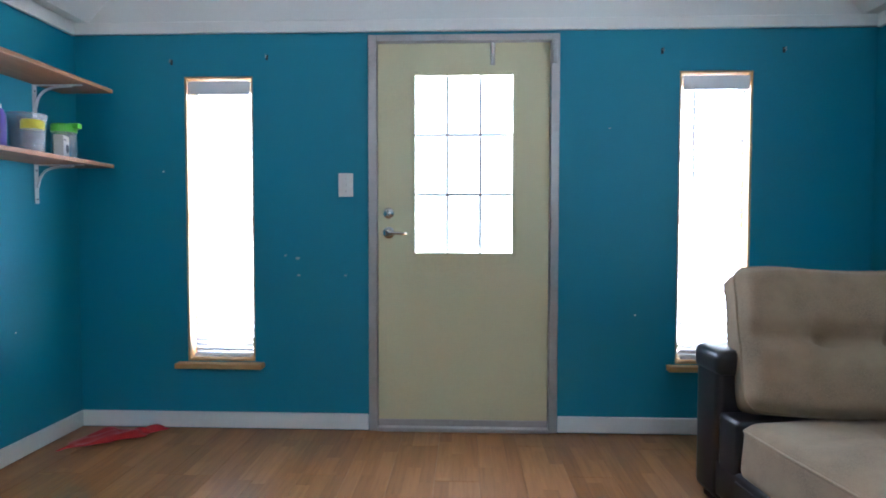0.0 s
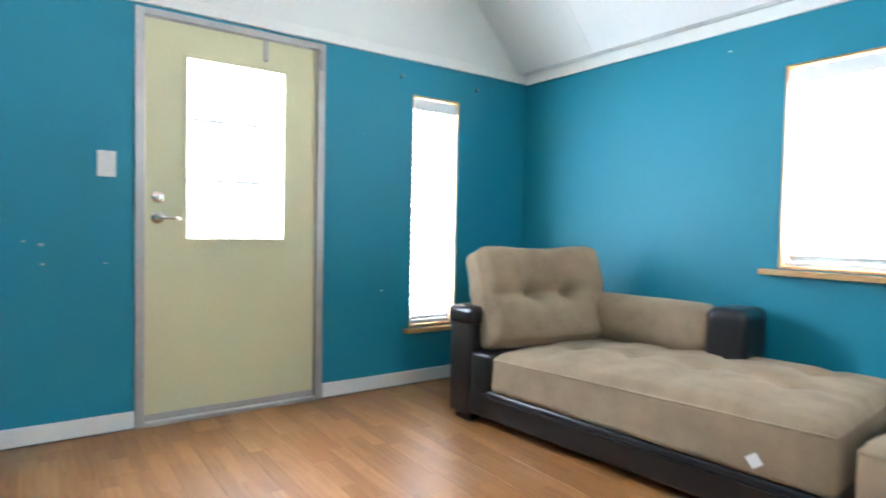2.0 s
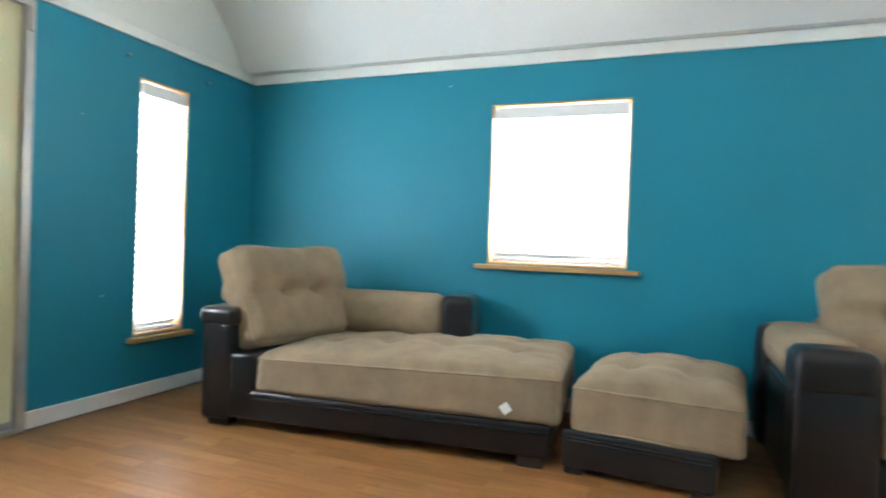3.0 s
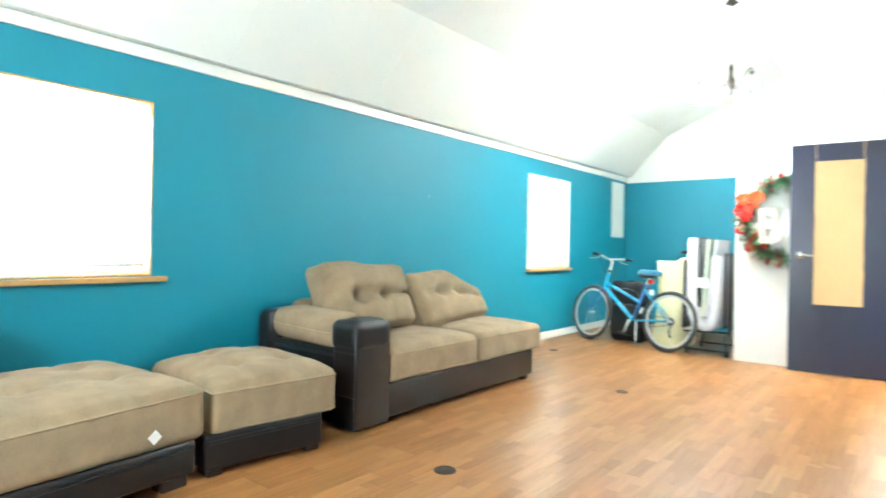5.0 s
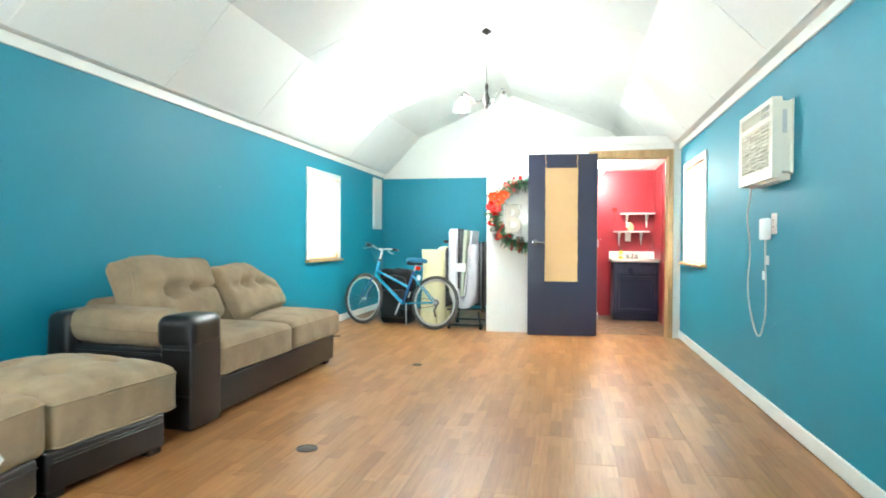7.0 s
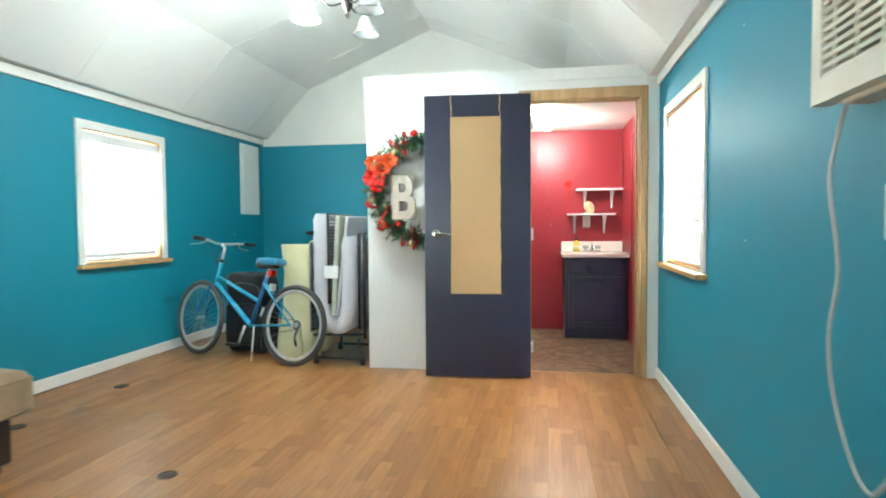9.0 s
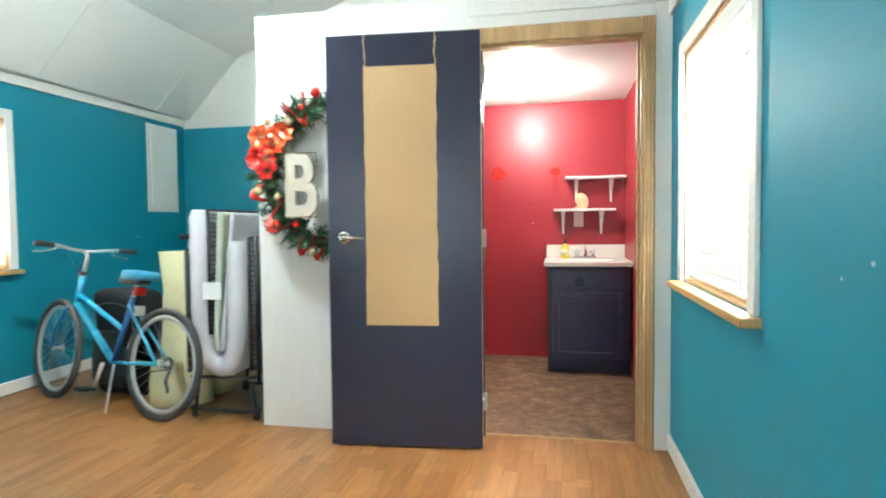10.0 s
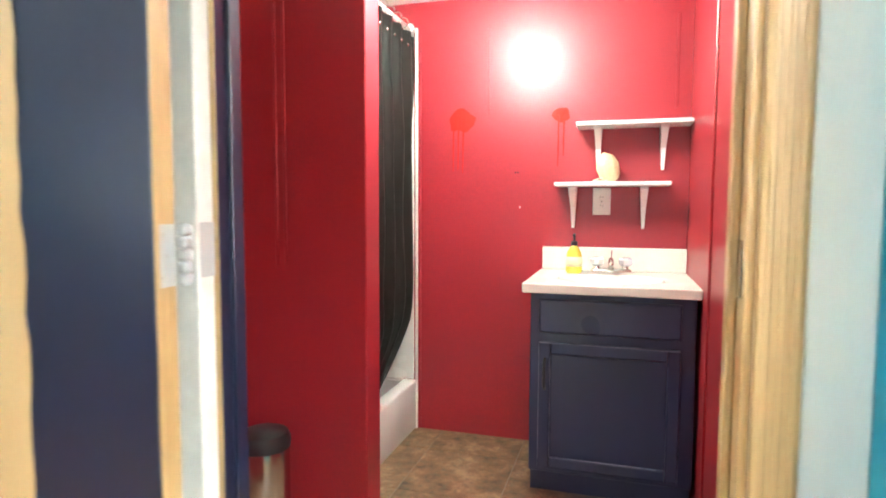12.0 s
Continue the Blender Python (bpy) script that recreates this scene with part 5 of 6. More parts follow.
    part("brake_arm", boxed((-0.012, -0.03, -0.03), (0.012, 0.03, 0.03), 0.005, 2, Matrix.Translation(st.lerp(rear, 0.22) + Vector((0, 0, 0.0)))), RIM, ob)


bicycle()


def bag():
    ob = thing("duffel_bag", pose(1.66, -4.72, 0, 0, 0, -14), "black upright suitcase against the teal wall", "suitcase")
    bm = pillow(0.44, 0.26, 0.70, 0.07, 14, 0.0, wobble=0.018, seed=5.0)
    part("body", bm, surface("black_nylon", (0.006, 0.006, 0.008), 0.75, vary=0.3, fine=200, relief=0.3), ob, smooth=True)
    bm = pillow(0.34, 0.08, 0.36, 0.035, 10, 0, wobble=0.01)
    bm.transform(Matrix.Translation((0, 0.14, 0.08)))
    part("pocket", bm, BLACK, ob, smooth=True)
    part("carry_handle", tubed(spline([(-0.08, 0, 0.655), (-0.05, 0, 0.70), (0.05, 0, 0.70), (0.08, 0, 0.655)], 4), 0.010, 7), BLACK, ob, smooth=True)
    part("zipper", tubed(spline([(-0.19, 0.125, 0.06), (-0.19, 0.128, 0.52), (-0.1, 0.13, 0.61), (0.1, 0.13, 0.61), (0.19, 0.128, 0.52), (0.19, 0.125, 0.06)], 5), 0.004, 5), surface("grey_zip", (0.1, 0.1, 0.1), 0.4), ob)


bag()


def foam_roll():
    FOAM = surface("yellow_foam", (0.74, 0.70, 0.42), 0.9, vary=0.08, large=7, fine=160, relief=0.3)
    ob = thing("foam_roll", pose(1.155, -4.62, 0), "rolled pale yellow foam mattress standing upright", "foam roll")
    # a spiral sheet, with the outer turn loose
    bm = bmesh.new()
    turns, th, h, n = 2.6, 0.038, 0.96, 96
    inner, outer = [], []
    for i in range(n + 1):
        t = i / n
        a = t * turns * 2 * math.pi - 0.6
        r = 0.022 + 0.036 * turns * t
        for lst, rr in ((inner, r), (outer, r + th * 0.93)):
            k = 1 + 0.05 * math.sin(3 * a)
            lst.append(((rr * k) * math.cos(a) * 1.15, (rr * k) * math.sin(a) * 0.95))
    rows = []
    for z in (0.0, 0.02, h * 0.25, h * 0.5, h * 0.75, h - 0.02, h):
        e = 0.004 if z in (0.0, h) else 0.0
        w = 0.012 * math.sin(z * 7)
        rows.append(([bm.verts.new((x + w, y + w, z)) for x, y in inner], [bm.verts.new((x + w, y + w, z)) for x, y in outer]))
    for (a, b), (c, d) in zip(rows, rows[1:]):
        for i in range(n):
            bm.faces.new((a[i], a[i + 1], c[i + 1], c[i]))
            bm.faces.new((b[i], d[i], d[i + 1], b[i + 1]))
        for i in (0, n):
            bm.faces.new((a[i], c[i], d[i], b[i]))
    for a, b in (rows[0], rows[-1]):
        for i in range(n):
            bm.faces.new((a[i], b[i], b[i + 1], a[i + 1]))
    part("roll", bm, FOAM, ob, smooth=40)
    bm = pillow(0.2, 0.12, 0.3, 0.05, 9, 0, wobble=0.012, seed=3)
    bm.transform(pose(0.03, 0.17, 0.004, 0, 0, 12))
    part("loose_flap", bm, FOAM, ob, "loose folded foam end", smooth=True)
    bm = pillow(0.2, 0.2, 1.0, 0.07, 9, 0, wobble=0.01, seed=8)
    bm.transform(pose(-0.1, -0.17, 0))
    part("second_roll", bm, FOAM, ob, smooth=True)
    part("strap", tubed([(-0.135, 0.06, 0.55), (-0.13, 0.05, 0.91), (-0.12, -0.1, 0.96)], 0.006, 6), BLACK, ob)


foam_roll()


def folding_bed():
    ob = thing("folding_bed", pose(0.718, -4.60, 0), "folded rollaway bed with grey mattress on black metal frame", "bed")
    TICK = surface("grey_mattress_ticking", (0.55, 0.56, 0.60), 0.85, vary=0.06, large=8, fine=220, relief=0.3)
    MESH = surface("grey_ribbed_mesh", (0.26, 0.26, 0.27), 0.7, vary=0.1, relief=0.2)
    METAL = surface("black_bed_frame", (0.03, 0.03, 0.032), 0.4, 0.4)
    SAGE = surface("sage_striped_cloth", (0.48, 0.55, 0.44), 0.85, vary=0.1, relief=0.2)
    y0, y1 = -0.30, 0.33
    # centre line of the U-shaped mattress in x, z
    line = spline([(0.125, 0, 1.215), (0.13, 0, 0.9), (0.13, 0, 0.6), (0.108, 0, 0.42), (0.05, 0, 0.325), (-0.03, 0, 0.31), (-0.085, 0, 0.40), (-0.105, 0, 0.62), (-0.106, 0, 1.03)], 6)
    bm = bmesh.new()
    th, rows = 0.058, []
    prof = [(-1, -0.5), (-0.92, -1), (0, -1), (0.92, -1), (1, -0.5), (1, 0.5), (0.92, 1), (0, 1), (-0.92, 1), (-1, 0.5)]
    for i, p in enumerate(line):
        a, b = line[max(0, i - 1)], line[min(len(line) - 1, i + 1)]
        d = (b - a).normalized()
        nrm = Vector((d.z, 0, -d.x))
        puck = 1 + 0.06 * math.sin(i * 1.9)
        end = 0.75 if i in (0, len(line) - 1) else 1
        rows.append([bm.verts.new(p + nrm * th * v * puck * end + Vector((0, (y0 + y1) / 2 + u * (y1 - y0) / 2 * (1 if end == 1 else 0.97), 0))) for u, v in prof])
    k = len(prof)
    for a, b in zip(rows, rows[1:]):
        for i in range(k):
            bm.faces.new((a[i], a[(i + 1) % k], b[(i + 1) % k], b[i]))
    bm.faces.new(rows[0][::-1])
    bm.faces.new(rows[-1])
    part("mattress", bm, TICK, ob, "grey folded mattress", smooth=50)
    # ribbed deck behind each leg of the fold
    for x, z0, z1 in ((0.062, 0.50, 1.21), (-0.19, 0.3, 1.05), (0.205, 0.28, 0.98)):
        deck = part("deck_frame", tubed([(x, y1 - 0.02, z0), (x, y1 - 0.02, z1), (x, y0 + 0.02, z1), (x, y0 + 0.02, z0)], 0.011, 8, True), METAL, ob, smooth=True)
        n = 26
        for i in range(n):
            z = z0 + 0.02 + (z1 - z0 - 0.04) * i / (n - 1)
            part("deck_rib", tubed([(x, y0 + 0.03, z), (x, y1 - 0.03, z)], 0.006, 5), MESH, deck)
    # folded cloths and boards wedged in the fold
    for x, rx, w, h, mt, lab in ((0.085, -3.5, 0.04, 0.80, SAGE, "sage green folded cloth"), (0.05, -6.5, 0.028, 0.80, TICK, "pale folded sheet")):
        b = boxed((-w / 2, -0.27, 0), (w / 2, 0.24, h), 0.012, 2)
        b.transform(pose(x - 0.06, 0.08, 0.40, 0, rx, 0))
        part("folded_cloth", b, mt, ob, lab)
    part("label_tag", boxed((-0.03, y1 + 0.002, 0.70), (0.09, y1 + 0.006, 0.80), 0.002), VINYL, ob, "white sewn label")
    for y in (y0 + 0.04, y1 - 0.03):
        part("base_rail", tubed([(-0.235, y, 0.055), (0.2, y, 0.055)], 0.012, 8), METAL, ob, smooth=True)
        for x in (-0.21, 0.18):
            leg = part("leg", tubed([(x, y, 0.03), (x * 0.85, y, 0.22)], 0.012, 8), METAL, ob, smooth=True)
            part("caster", lathed([(0.02, -0.009), (0.024, 0.0), (0.02, 0.009)], 14, pose(x, y, 0.024, 90)), BLACK, leg)
        part("cross_rail", tubed([(-0.22, y, 0.25), (0.2, y, 0.24)], 0.011, 8), METAL, ob, smooth=True)
    part("end_knob", tubed([(0.19, y1 - 0.04, 1.06), (0.25, y1 - 0.04, 1.06)], 0.017, 10), BLACK, ob, smooth=True)
    part("side_post", tubed([(-0.235, y1 - 0.02, 0.22), (-0.235, y1 - 0.02, 1.06)], 0.014, 8), METAL, ob, smooth=True)
    part("side_panel", boxed((0.218, y0 + 0.05, 0.26), (0.23, y1 - 0.03, 0.96), 0.004), MESH, ob, "dark grey ribbed side")
    part("side_panel", boxed((-0.225, y0 + 0.05, 0.26), (-0.212, y1 - 0.03, 1.02), 0.004), MESH, ob, "dark grey ribbed side")


folding_bed()


# ---- wreath on the partition ----
def wreath():
    c = Vector((-0.03, PY + 0.07, 1.385))
    ob = thing("wreath", Matrix.Translation(c), "green pine wreath with red bows, gold balls and a letter", "wreath")
    PINE = surface("pine_needles", (0.022, 0.085, 0.035), 0.6, vary=0.35, large=14, relief=0.0)
    PINE2 = surface("pale_pine_needles", (0.06, 0.16, 0.07), 0.6, vary=0.3, large=14, relief=0.0)
    REDM = surface("red_foil", (0.55, 0.016, 0.012), 0.28, 0.35, vary=0.2, large=20, relief=0.1)
    ORANGE = surface("copper_red_foil", (0.70, 0.10, 0.03), 0.25, 0.5, vary=0.25, large=20, relief=0.1)
    GOLD = surface("pale_gold_ball", (0.72, 0.62, 0.36), 0.2, 0.7, relief=0.02)
    rng = random.Random(11)
    R = 0.365
    part("ring", torus(bmesh.new(), R, 0.03, 48, 8, pose(0, 0, 0, 90)), surface("twig_ring", (0.05, 0.04, 0.02), 0.8), ob)
    for seg in range(12):
        for mat_i, mt in enumerate((PINE, PINE2)):
            bm = bmesh.new()
            for _ in range(22 if mat_i == 0 else 8):
                a = (seg + rng.random()) * math.pi / 6
                tw = rng.uniform(0, 2 * math.pi)
                base = Vector((math.cos(a) * R, 0, math.sin(a) * R))
                radial = Vector((math.cos(a), 0, math.sin(a)))
                tang = Vector((-math.sin(a), 0, math.cos(a)))
                out = (radial * math.cos(tw) + Vector((0, 1, 0)) * abs(math.sin(tw)) * 0.7 + tang * rng.uniform(-0.9, 0.9)).normalized()
                ln = rng.uniform(0.07, 0.115)
                for k in range(15):
                    p = base + out * ln * (0.1 + 0.9 * k / 14)
                    for s in (-1, 1):
                        sd = out.cross(Vector((rng.uniform(-1, 1), rng.uniform(-1, 1), rng.uniform(-1, 1)))).normalized()
                        tip = p + (sd * 0.85 + out * 0.6).normalized() * rng.uniform(0.026, 0.042)
                        wv = out.cross(sd) * 0.003
                        v = [bm.verts.new(q) for q in (p - wv, p + wv, tip + wv * 0.4, tip - wv * 0.4)]
                        bm.faces.new(v)
                tube(bm, [base, base + out * ln], 0.0022, 4)
            for v in bm.verts:
                v.co.y = max(-0.07, min(v.co.y, 0.05 if v.co.x < -0.05 else 0.13))
            part("pine_sprig", bm, mt, ob)
    for a, d, r, mt in ((98, 0.05, 0.026, REDM), (128, -0.02, 0.022, GOLD), (140, 0.06, 0.02, GOLD), (172, -0.06, 0.024, REDM), (192, 0.03, 0.026, GOLD), (203, -0.06, 0.02, GOLD), (222, 0.02, 0.022, ORANGE), (258, 0.05, 0.024, GOLD), (236, -0.05, 0.018, REDM), (112, 0.0, 0.018, REDM)):
        p = Vector((math.cos(radians(180 - a)) * (R + d), 0.075, math.sin(radians(180 - a)) * (R + d)))
        bm = bmesh.new()
        bmesh.ops.create_uvsphere(bm, u_segments=14, v_segments=10, radius=r, matrix=Matrix.Translation(p))
        b = part("ornament", bm, mt, ob, smooth=True)
        part("ornament_cap", lathed([(0.006, 0), (0.005, 0.008)], 8, Matrix.Translation(p + Vector((0, 0, r - 0.002)))), GOLD, b)
    # poinsettia-like bow, petals of foil
    for cx, cz, n, rad, mt in ((0.31, 0.17, 8, 0.085, ORANGE), (0.385, 0.09, 8, 0.075, REDM), (0.375, 0.20, 7, 0.07, ORANGE), (0.25, 0.215, 7, 0.07, ORANGE), (0.345, 0.03, 6, 0.06, REDM), (0.33, 0.11, 7, 0.06, REDM)):
        bm = bmesh.new()
        for k in range(n):
            a = 2 * math.pi * k / n + rng.uniform(-0.2, 0.2)
            d = Vector((math.cos(a), 0, math.sin(a)))
            s = Vector((-math.sin(a), 0, math.cos(a)))
            rows = []
            for i in range(5):
                t = i / 4
                wd = rad * 0.42 * math.sin(math.pi * (0.12 + 0.83 * t))
                lift = 0.03 * math.sin(t * 2.4) + rng.uniform(0, 0.006)
                q = d * rad * t + Vector((0, lift if i else 0, 0))
                rows.append([q - s * wd, q + Vector((0, -0.008, 0)), q + s * wd] if i else [q, q, q])
            vs = [[bm.verts.new(Vector((cx, 0.05, cz)) + p) for p in r] for r in rows]
            for r0, r1 in zip(vs, vs[1:]):
                for i in range(2):
                    bm.faces.new((r0[1], r1[i + 1], r1[i]) if r0 is vs[0] else (r0[i], r0[i + 1], r1[i + 1], r1[i]))
        bmesh.ops.delete(bm, geom=[v for v in bm.verts if not v.link_faces], context="VERTS")
        bmesh.ops.remove_doubles(bm, verts=bm.verts[:], dist=0.0005)
        bmesh.ops.solidify(bm, geom=bm.faces[:], thickness=0.002)
        part("foil_bow", bm, mt, ob, "red foil flower bow")
    # ribbon wound round the ring
    for a0, a1 in ((105, 130), (188, 232), (246, 266)):
        bm = bmesh.new()
        prev = None
        for i in range(15):
            a = radians(180 - (a0 + (a1 - a0) * i / 14))
            rr = R + 0.075 * math.sin(i * 0.75)
            p = Vector((math.cos(a) * rr, 0.06 + 0.03 * math.cos(i * 0.75), math.sin(a) * rr))
            t = Vector((math.cos(a), 0, math.sin(a))) * 0.022
            cur = [bm.verts.new(p - t), bm.verts.new(p + t)]
            if prev:
                bm.faces.new((prev[0], prev[1], cur[1], cur[0]))
            prev = cur
        bmesh.ops.solidify(bm, geom=bm.faces[:], thickness=0.002)
        part("ribbon", bm, REDM, ob, "red foil ribbon", smooth=True)
    # the letter, of pale beaded board
    cu = bpy.data.curves.new("letter_shape", "FONT")
    cu.body, cu.size, cu.extrude, cu.bevel_depth, cu.offset = "B", 0.48, 0.012, 0.004, 0.010
    tmp = new("letter_shape", cu)
    bpy.context.view_layer.update()
    me = bpy.data.meshes.new_from_object(tmp.evaluated_get(bpy.context.evaluated_depsgraph_get()))
    bpy.data.objects.remove(tmp)
    bm = bmesh.new()
    bm.from_mesh(me)
    xs, ys = [v.co.x for v in bm.verts], [v.co.y for v in bm.verts]
    sx, sz = 0.18 / (max(xs) - min(xs)), 0.335 / (max(ys) - min(ys))
    for v in bm.verts:
        x, y, z = v.co
        v.co = Vector((-(x - (max(xs) + min(xs)) / 2) * sx + 0.105 - c.x, z + 0.082, (y - (max(ys) + min(ys)) / 2) * sz + 1.325 - c.z))
    letter = part("letter", bm, surface("pale_burlap_letter", (0.5, 0.46, 0.38), 0.8, vary=0.12, fine=150, relief=0.4), ob, "pale letter B with beaded edge")
    bm = bmesh.new()
    for e in range(150):
        t = rng.random()
        side = rng.choice(("l", "r", "t", "b"))
        x = {"l": 0.194, "r": 0.018}.get(side, 0.018 + 0.176 * t)
        z = {"t": 1.489, "b": 1.161}.get(side, 1.161 + 0.328 * t)
        bmesh.ops.create_icosphere(bm, subdivisions=1, radius=0.0045, matrix=Matrix.Translation(Vector((x, 0.0, z)) - Vector((c.x, -0.1, c.z))))
    tagged(part("beads", bm, GOLD, letter), kind="stuff")
    part("hanging_nail", tubed([(0, -0.078, 0.41), (0, 0.02, 0.415)], 0.003, 6), BLACK, ob)


wreath()


# ---- bathroom ----
def vanity():
    x0, x1, y0, y1 = -1.700, -1.112, BY, -5.65
    ob = thing("vanity_cabinet", pose((x0 + x1) / 2, (y0 + y1) / 2, 0), "navy painted vanity cabinet with one door", "cabinet")
    bm = boxed((x0, y0, 0.0), (x1, y1 - 0.055, 0.1))
    part("toe_kick", bm, NAVYCAB, ob, local=False)
    part("body", boxed((x0, y0, 0.1), (x1, y1, 0.795), 0.003), NAVYCAB, ob, local=False)

    def panel(name, a, b, z0, z1, rail):
        p = part(name, boxed((a, y1 + 0.0005, z0), (b, y1 + 0.010, z1), 0.003), NAVYCAB, ob, local=False)
        for lo, hi in (((a, z0), (a + rail, z1)), ((b - rail, z0), (b, z1)), ((a + rail, z0), (b - rail, z0 + rail)), ((a + rail, z1 - rail), (b - rail, z1))):
            part("rail", boxed((lo[0], y1 + 0.0105, lo[1]), (hi[0], y1 + 0.025, hi[1]), 0.007, 2), NAVYCAB, p, local=False)
        return p
    part("false_drawer", boxed((x0 + 0.05, y1 + 0.0005, 0.645), (x1 - 0.035, y1 + 0.023, 0.775), 0.009, 3), NAVYCAB, ob, "slab drawer front with eased edges", local=False)
    d = panel("cabinet_door", x0 + 0.05, x1 - 0.035, 0.125, 0.61, 0.045)
    # pale tubes stand in for the highlights on the drawer and door edges
    EDGE_LIGHT = surface("cabinet_edge_highlight", (0.13, 0.14, 0.19), 0.45, vary=0.4, large=30)
    a, b, f = x0 + 0.052, x1 - 0.037, y1 + 0.0245
    for nm, p, q in (("edge_highlight", (a + 0.006, f - 0.005, 0.649), (b - 0.02, f - 0.005, 0.649)), ("edge_highlight", (a, f, 0.609), (b, f, 0.609)), ("edge_highlight", (a + 0.07, f, 0.1695), (b - 0.043, f, 0.1695)),
                     ("edge_highlight", (b, f, 0.16), (b, f, 0.6)), ("edge_highlight", (b - 0.043, f, 0.17), (b - 0.043, f, 0.56)), ("edge_highlight", (a + 0.006, f - 0.005, 0.771), (b - 0.1, f - 0.005, 0.771))):
        part(nm, tubed([p, q], 0.0016, 5), EDGE_LIGHT, d, "pale line drawn along the edge as its highlight", local=False)
    hx = x1 - 0.06
    part("handle", tubed(spline([(hx, y1 + 0.02, 0.43), (hx, y1 + 0.045, 0.45), (hx, y1 + 0.05, 0.49), (hx, y1 + 0.045, 0.53), (hx, y1 + 0.02, 0.55)], 4), 0.006, 7), BLACK, d, "black bow handle", local=False, smooth=True)
    # basin top
    MARBLE = surface("white_cultured_marble", (0.80, 0.78, 0.70), 0.2, vary=0.05, large=6, relief=0.0)
    top = thing("washbasin", pose(-1.40, -5.9, 0.796), "white moulded basin top with backsplash", "sink")
    tx0, tx1, ty1 = -1.712, -1.084, -5.622
    bm = bmesh.new()
    n, mm = 34, 26
    g = {}
    for i in range(n + 1):
        for j in range(mm + 1):
            x, y = tx0 + (tx1 - tx0) * i / n, BY + 0.001 + (ty1 - BY) * j / mm
            e = ((x + 1.40) / 0.2) ** 2 + ((y + 5.86) / 0.14) ** 2
            z = 0.832 - (0.11 * (1 - e) ** 0.6 if e < 1 else 0)
            g[i, j] = bm.verts.new((x, y, z))
    for i in range(n):
        for j in range(mm):
            bm.faces.new((g[i, j], g[i + 1, j], g[i + 1, j + 1], g[i, j + 1]))
    part("basin", bm, MARBLE, top, local=False, smooth=45)
    part("front_edge", boxed((tx0, ty1 - 0.004, 0.797), (tx1, ty1 + 0.008, 0.8325), 0.005, 2), MARBLE, top, local=False)
    part("side_edge", boxed((tx1 - 0.004, BY + 0.001, 0.797), (tx1 + 0.003, ty1 - 0.004, 0.8322), 0.003), MARBLE, top, local=False)
    part("backsplash", boxed((tx0, BY + 0.001, 0.832), (tx1 - 0.005, BY + 0.021, 0.938), 0.005, 2), MARBLE, top, local=False)
    part("drain", lathed([(0.02, 0), (0.018, 0.003), (0.001, 0.002)], 16, pose(-1.40, -5.86, 0.7235)), CHROME, top, local=False, smooth=True)
    fa = thing("faucet", pose(-1.398, -6.07, 0.832), "chrome two-handle basin faucet with clear knobs", "faucet")
    part("base", boxed((-0.085, -0.025, 0), (0.085, 0.025, 0.022), 0.01, 3), CHROME, fa, smooth=40)
    part("spout", tubed(spline([(0, 0, 0.02), (0, 0.01, 0.055), (0, 0.05, 0.06), (0, 0.095, 0.04)], 5), 0.012, 10), CHROME, fa, smooth=True)
    part("lift_rod", tubed([(0, -0.015, 0.02), (0, -0.015, 0.1)], 0.003, 6), CHROME, fa)
    for x in (-0.06, 0.06):
        k = part("handle_stem", lathed([(0.014, 0.02), (0.012, 0.035)], 14, pose(x, 0, 0)), CHROME, fa, smooth=40)
        part("handle_knob", lathed([(0.018, 0.033), (0.028, 0.04), (0.03, 0.06), (0.022, 0.07), (0.001, 0.072)], 10, pose(x, 0, 0)), glass("clear_knob", (0.95, 0.97, 0.98), 0.05, 0.4), k)


vanity()

ob = thing("soap_bottle", pose(-1.242, -6.04, 0.832), "yellow hand soap bottle with black pump", "bottle")
part("body", lathed([(0.028, 0), (0.034, 0.008), (0.036, 0.05), (0.03, 0.09), (0.016, 0.115), (0.013, 0.12)], 20), surface("yellow_soap_plastic", (0.78, 0.66, 0.10), 0.25, relief=0.02), ob, smooth=True)
part("label_band", lathed([(0.0355, 0.03), (0.0368, 0.05), (0.0345, 0.072)], 20), surface("pale_label", (0.72, 0.68, 0.42), 0.4), ob, "pale printed label", smooth=True)
part("pump", lathed([(0.014, 0.12), (0.014, 0.138), (0.005, 0.14), (0.005, 0.165)], 12), BLACK, ob, smooth=40)
part("nozzle", tubed([(0, 0, 0.168), (0, 0.035, 0.166)], 0.006, 8), BLACK, ob)

for z, xa, xb in ((1.483, -1.712, -1.24), (1.226, -1.632, -1.15)):
    solid("wall_shelf", boxed((xa, BY + 0.001, z - 0.016), (xb, BY + 0.145, z + 0.002), 0.004, 2), VINYL, "white painted shelf on the red wall", "shelf")
    for x in ((xb - 0.09, xa + 0.11) if z > 1.3 else (xb - 0.075, xa + 0.105)):
        br = l_bracket(pose(x, BY, z - 0.016, 0, 0, 90), 0.12, 0.185, VINYL, True)
wall_plate("outlet", pose(-1.349, BY, 1.145, 0, 0, 180), 0.078, 0.122, "cream outlet plate under the white shelf", False)

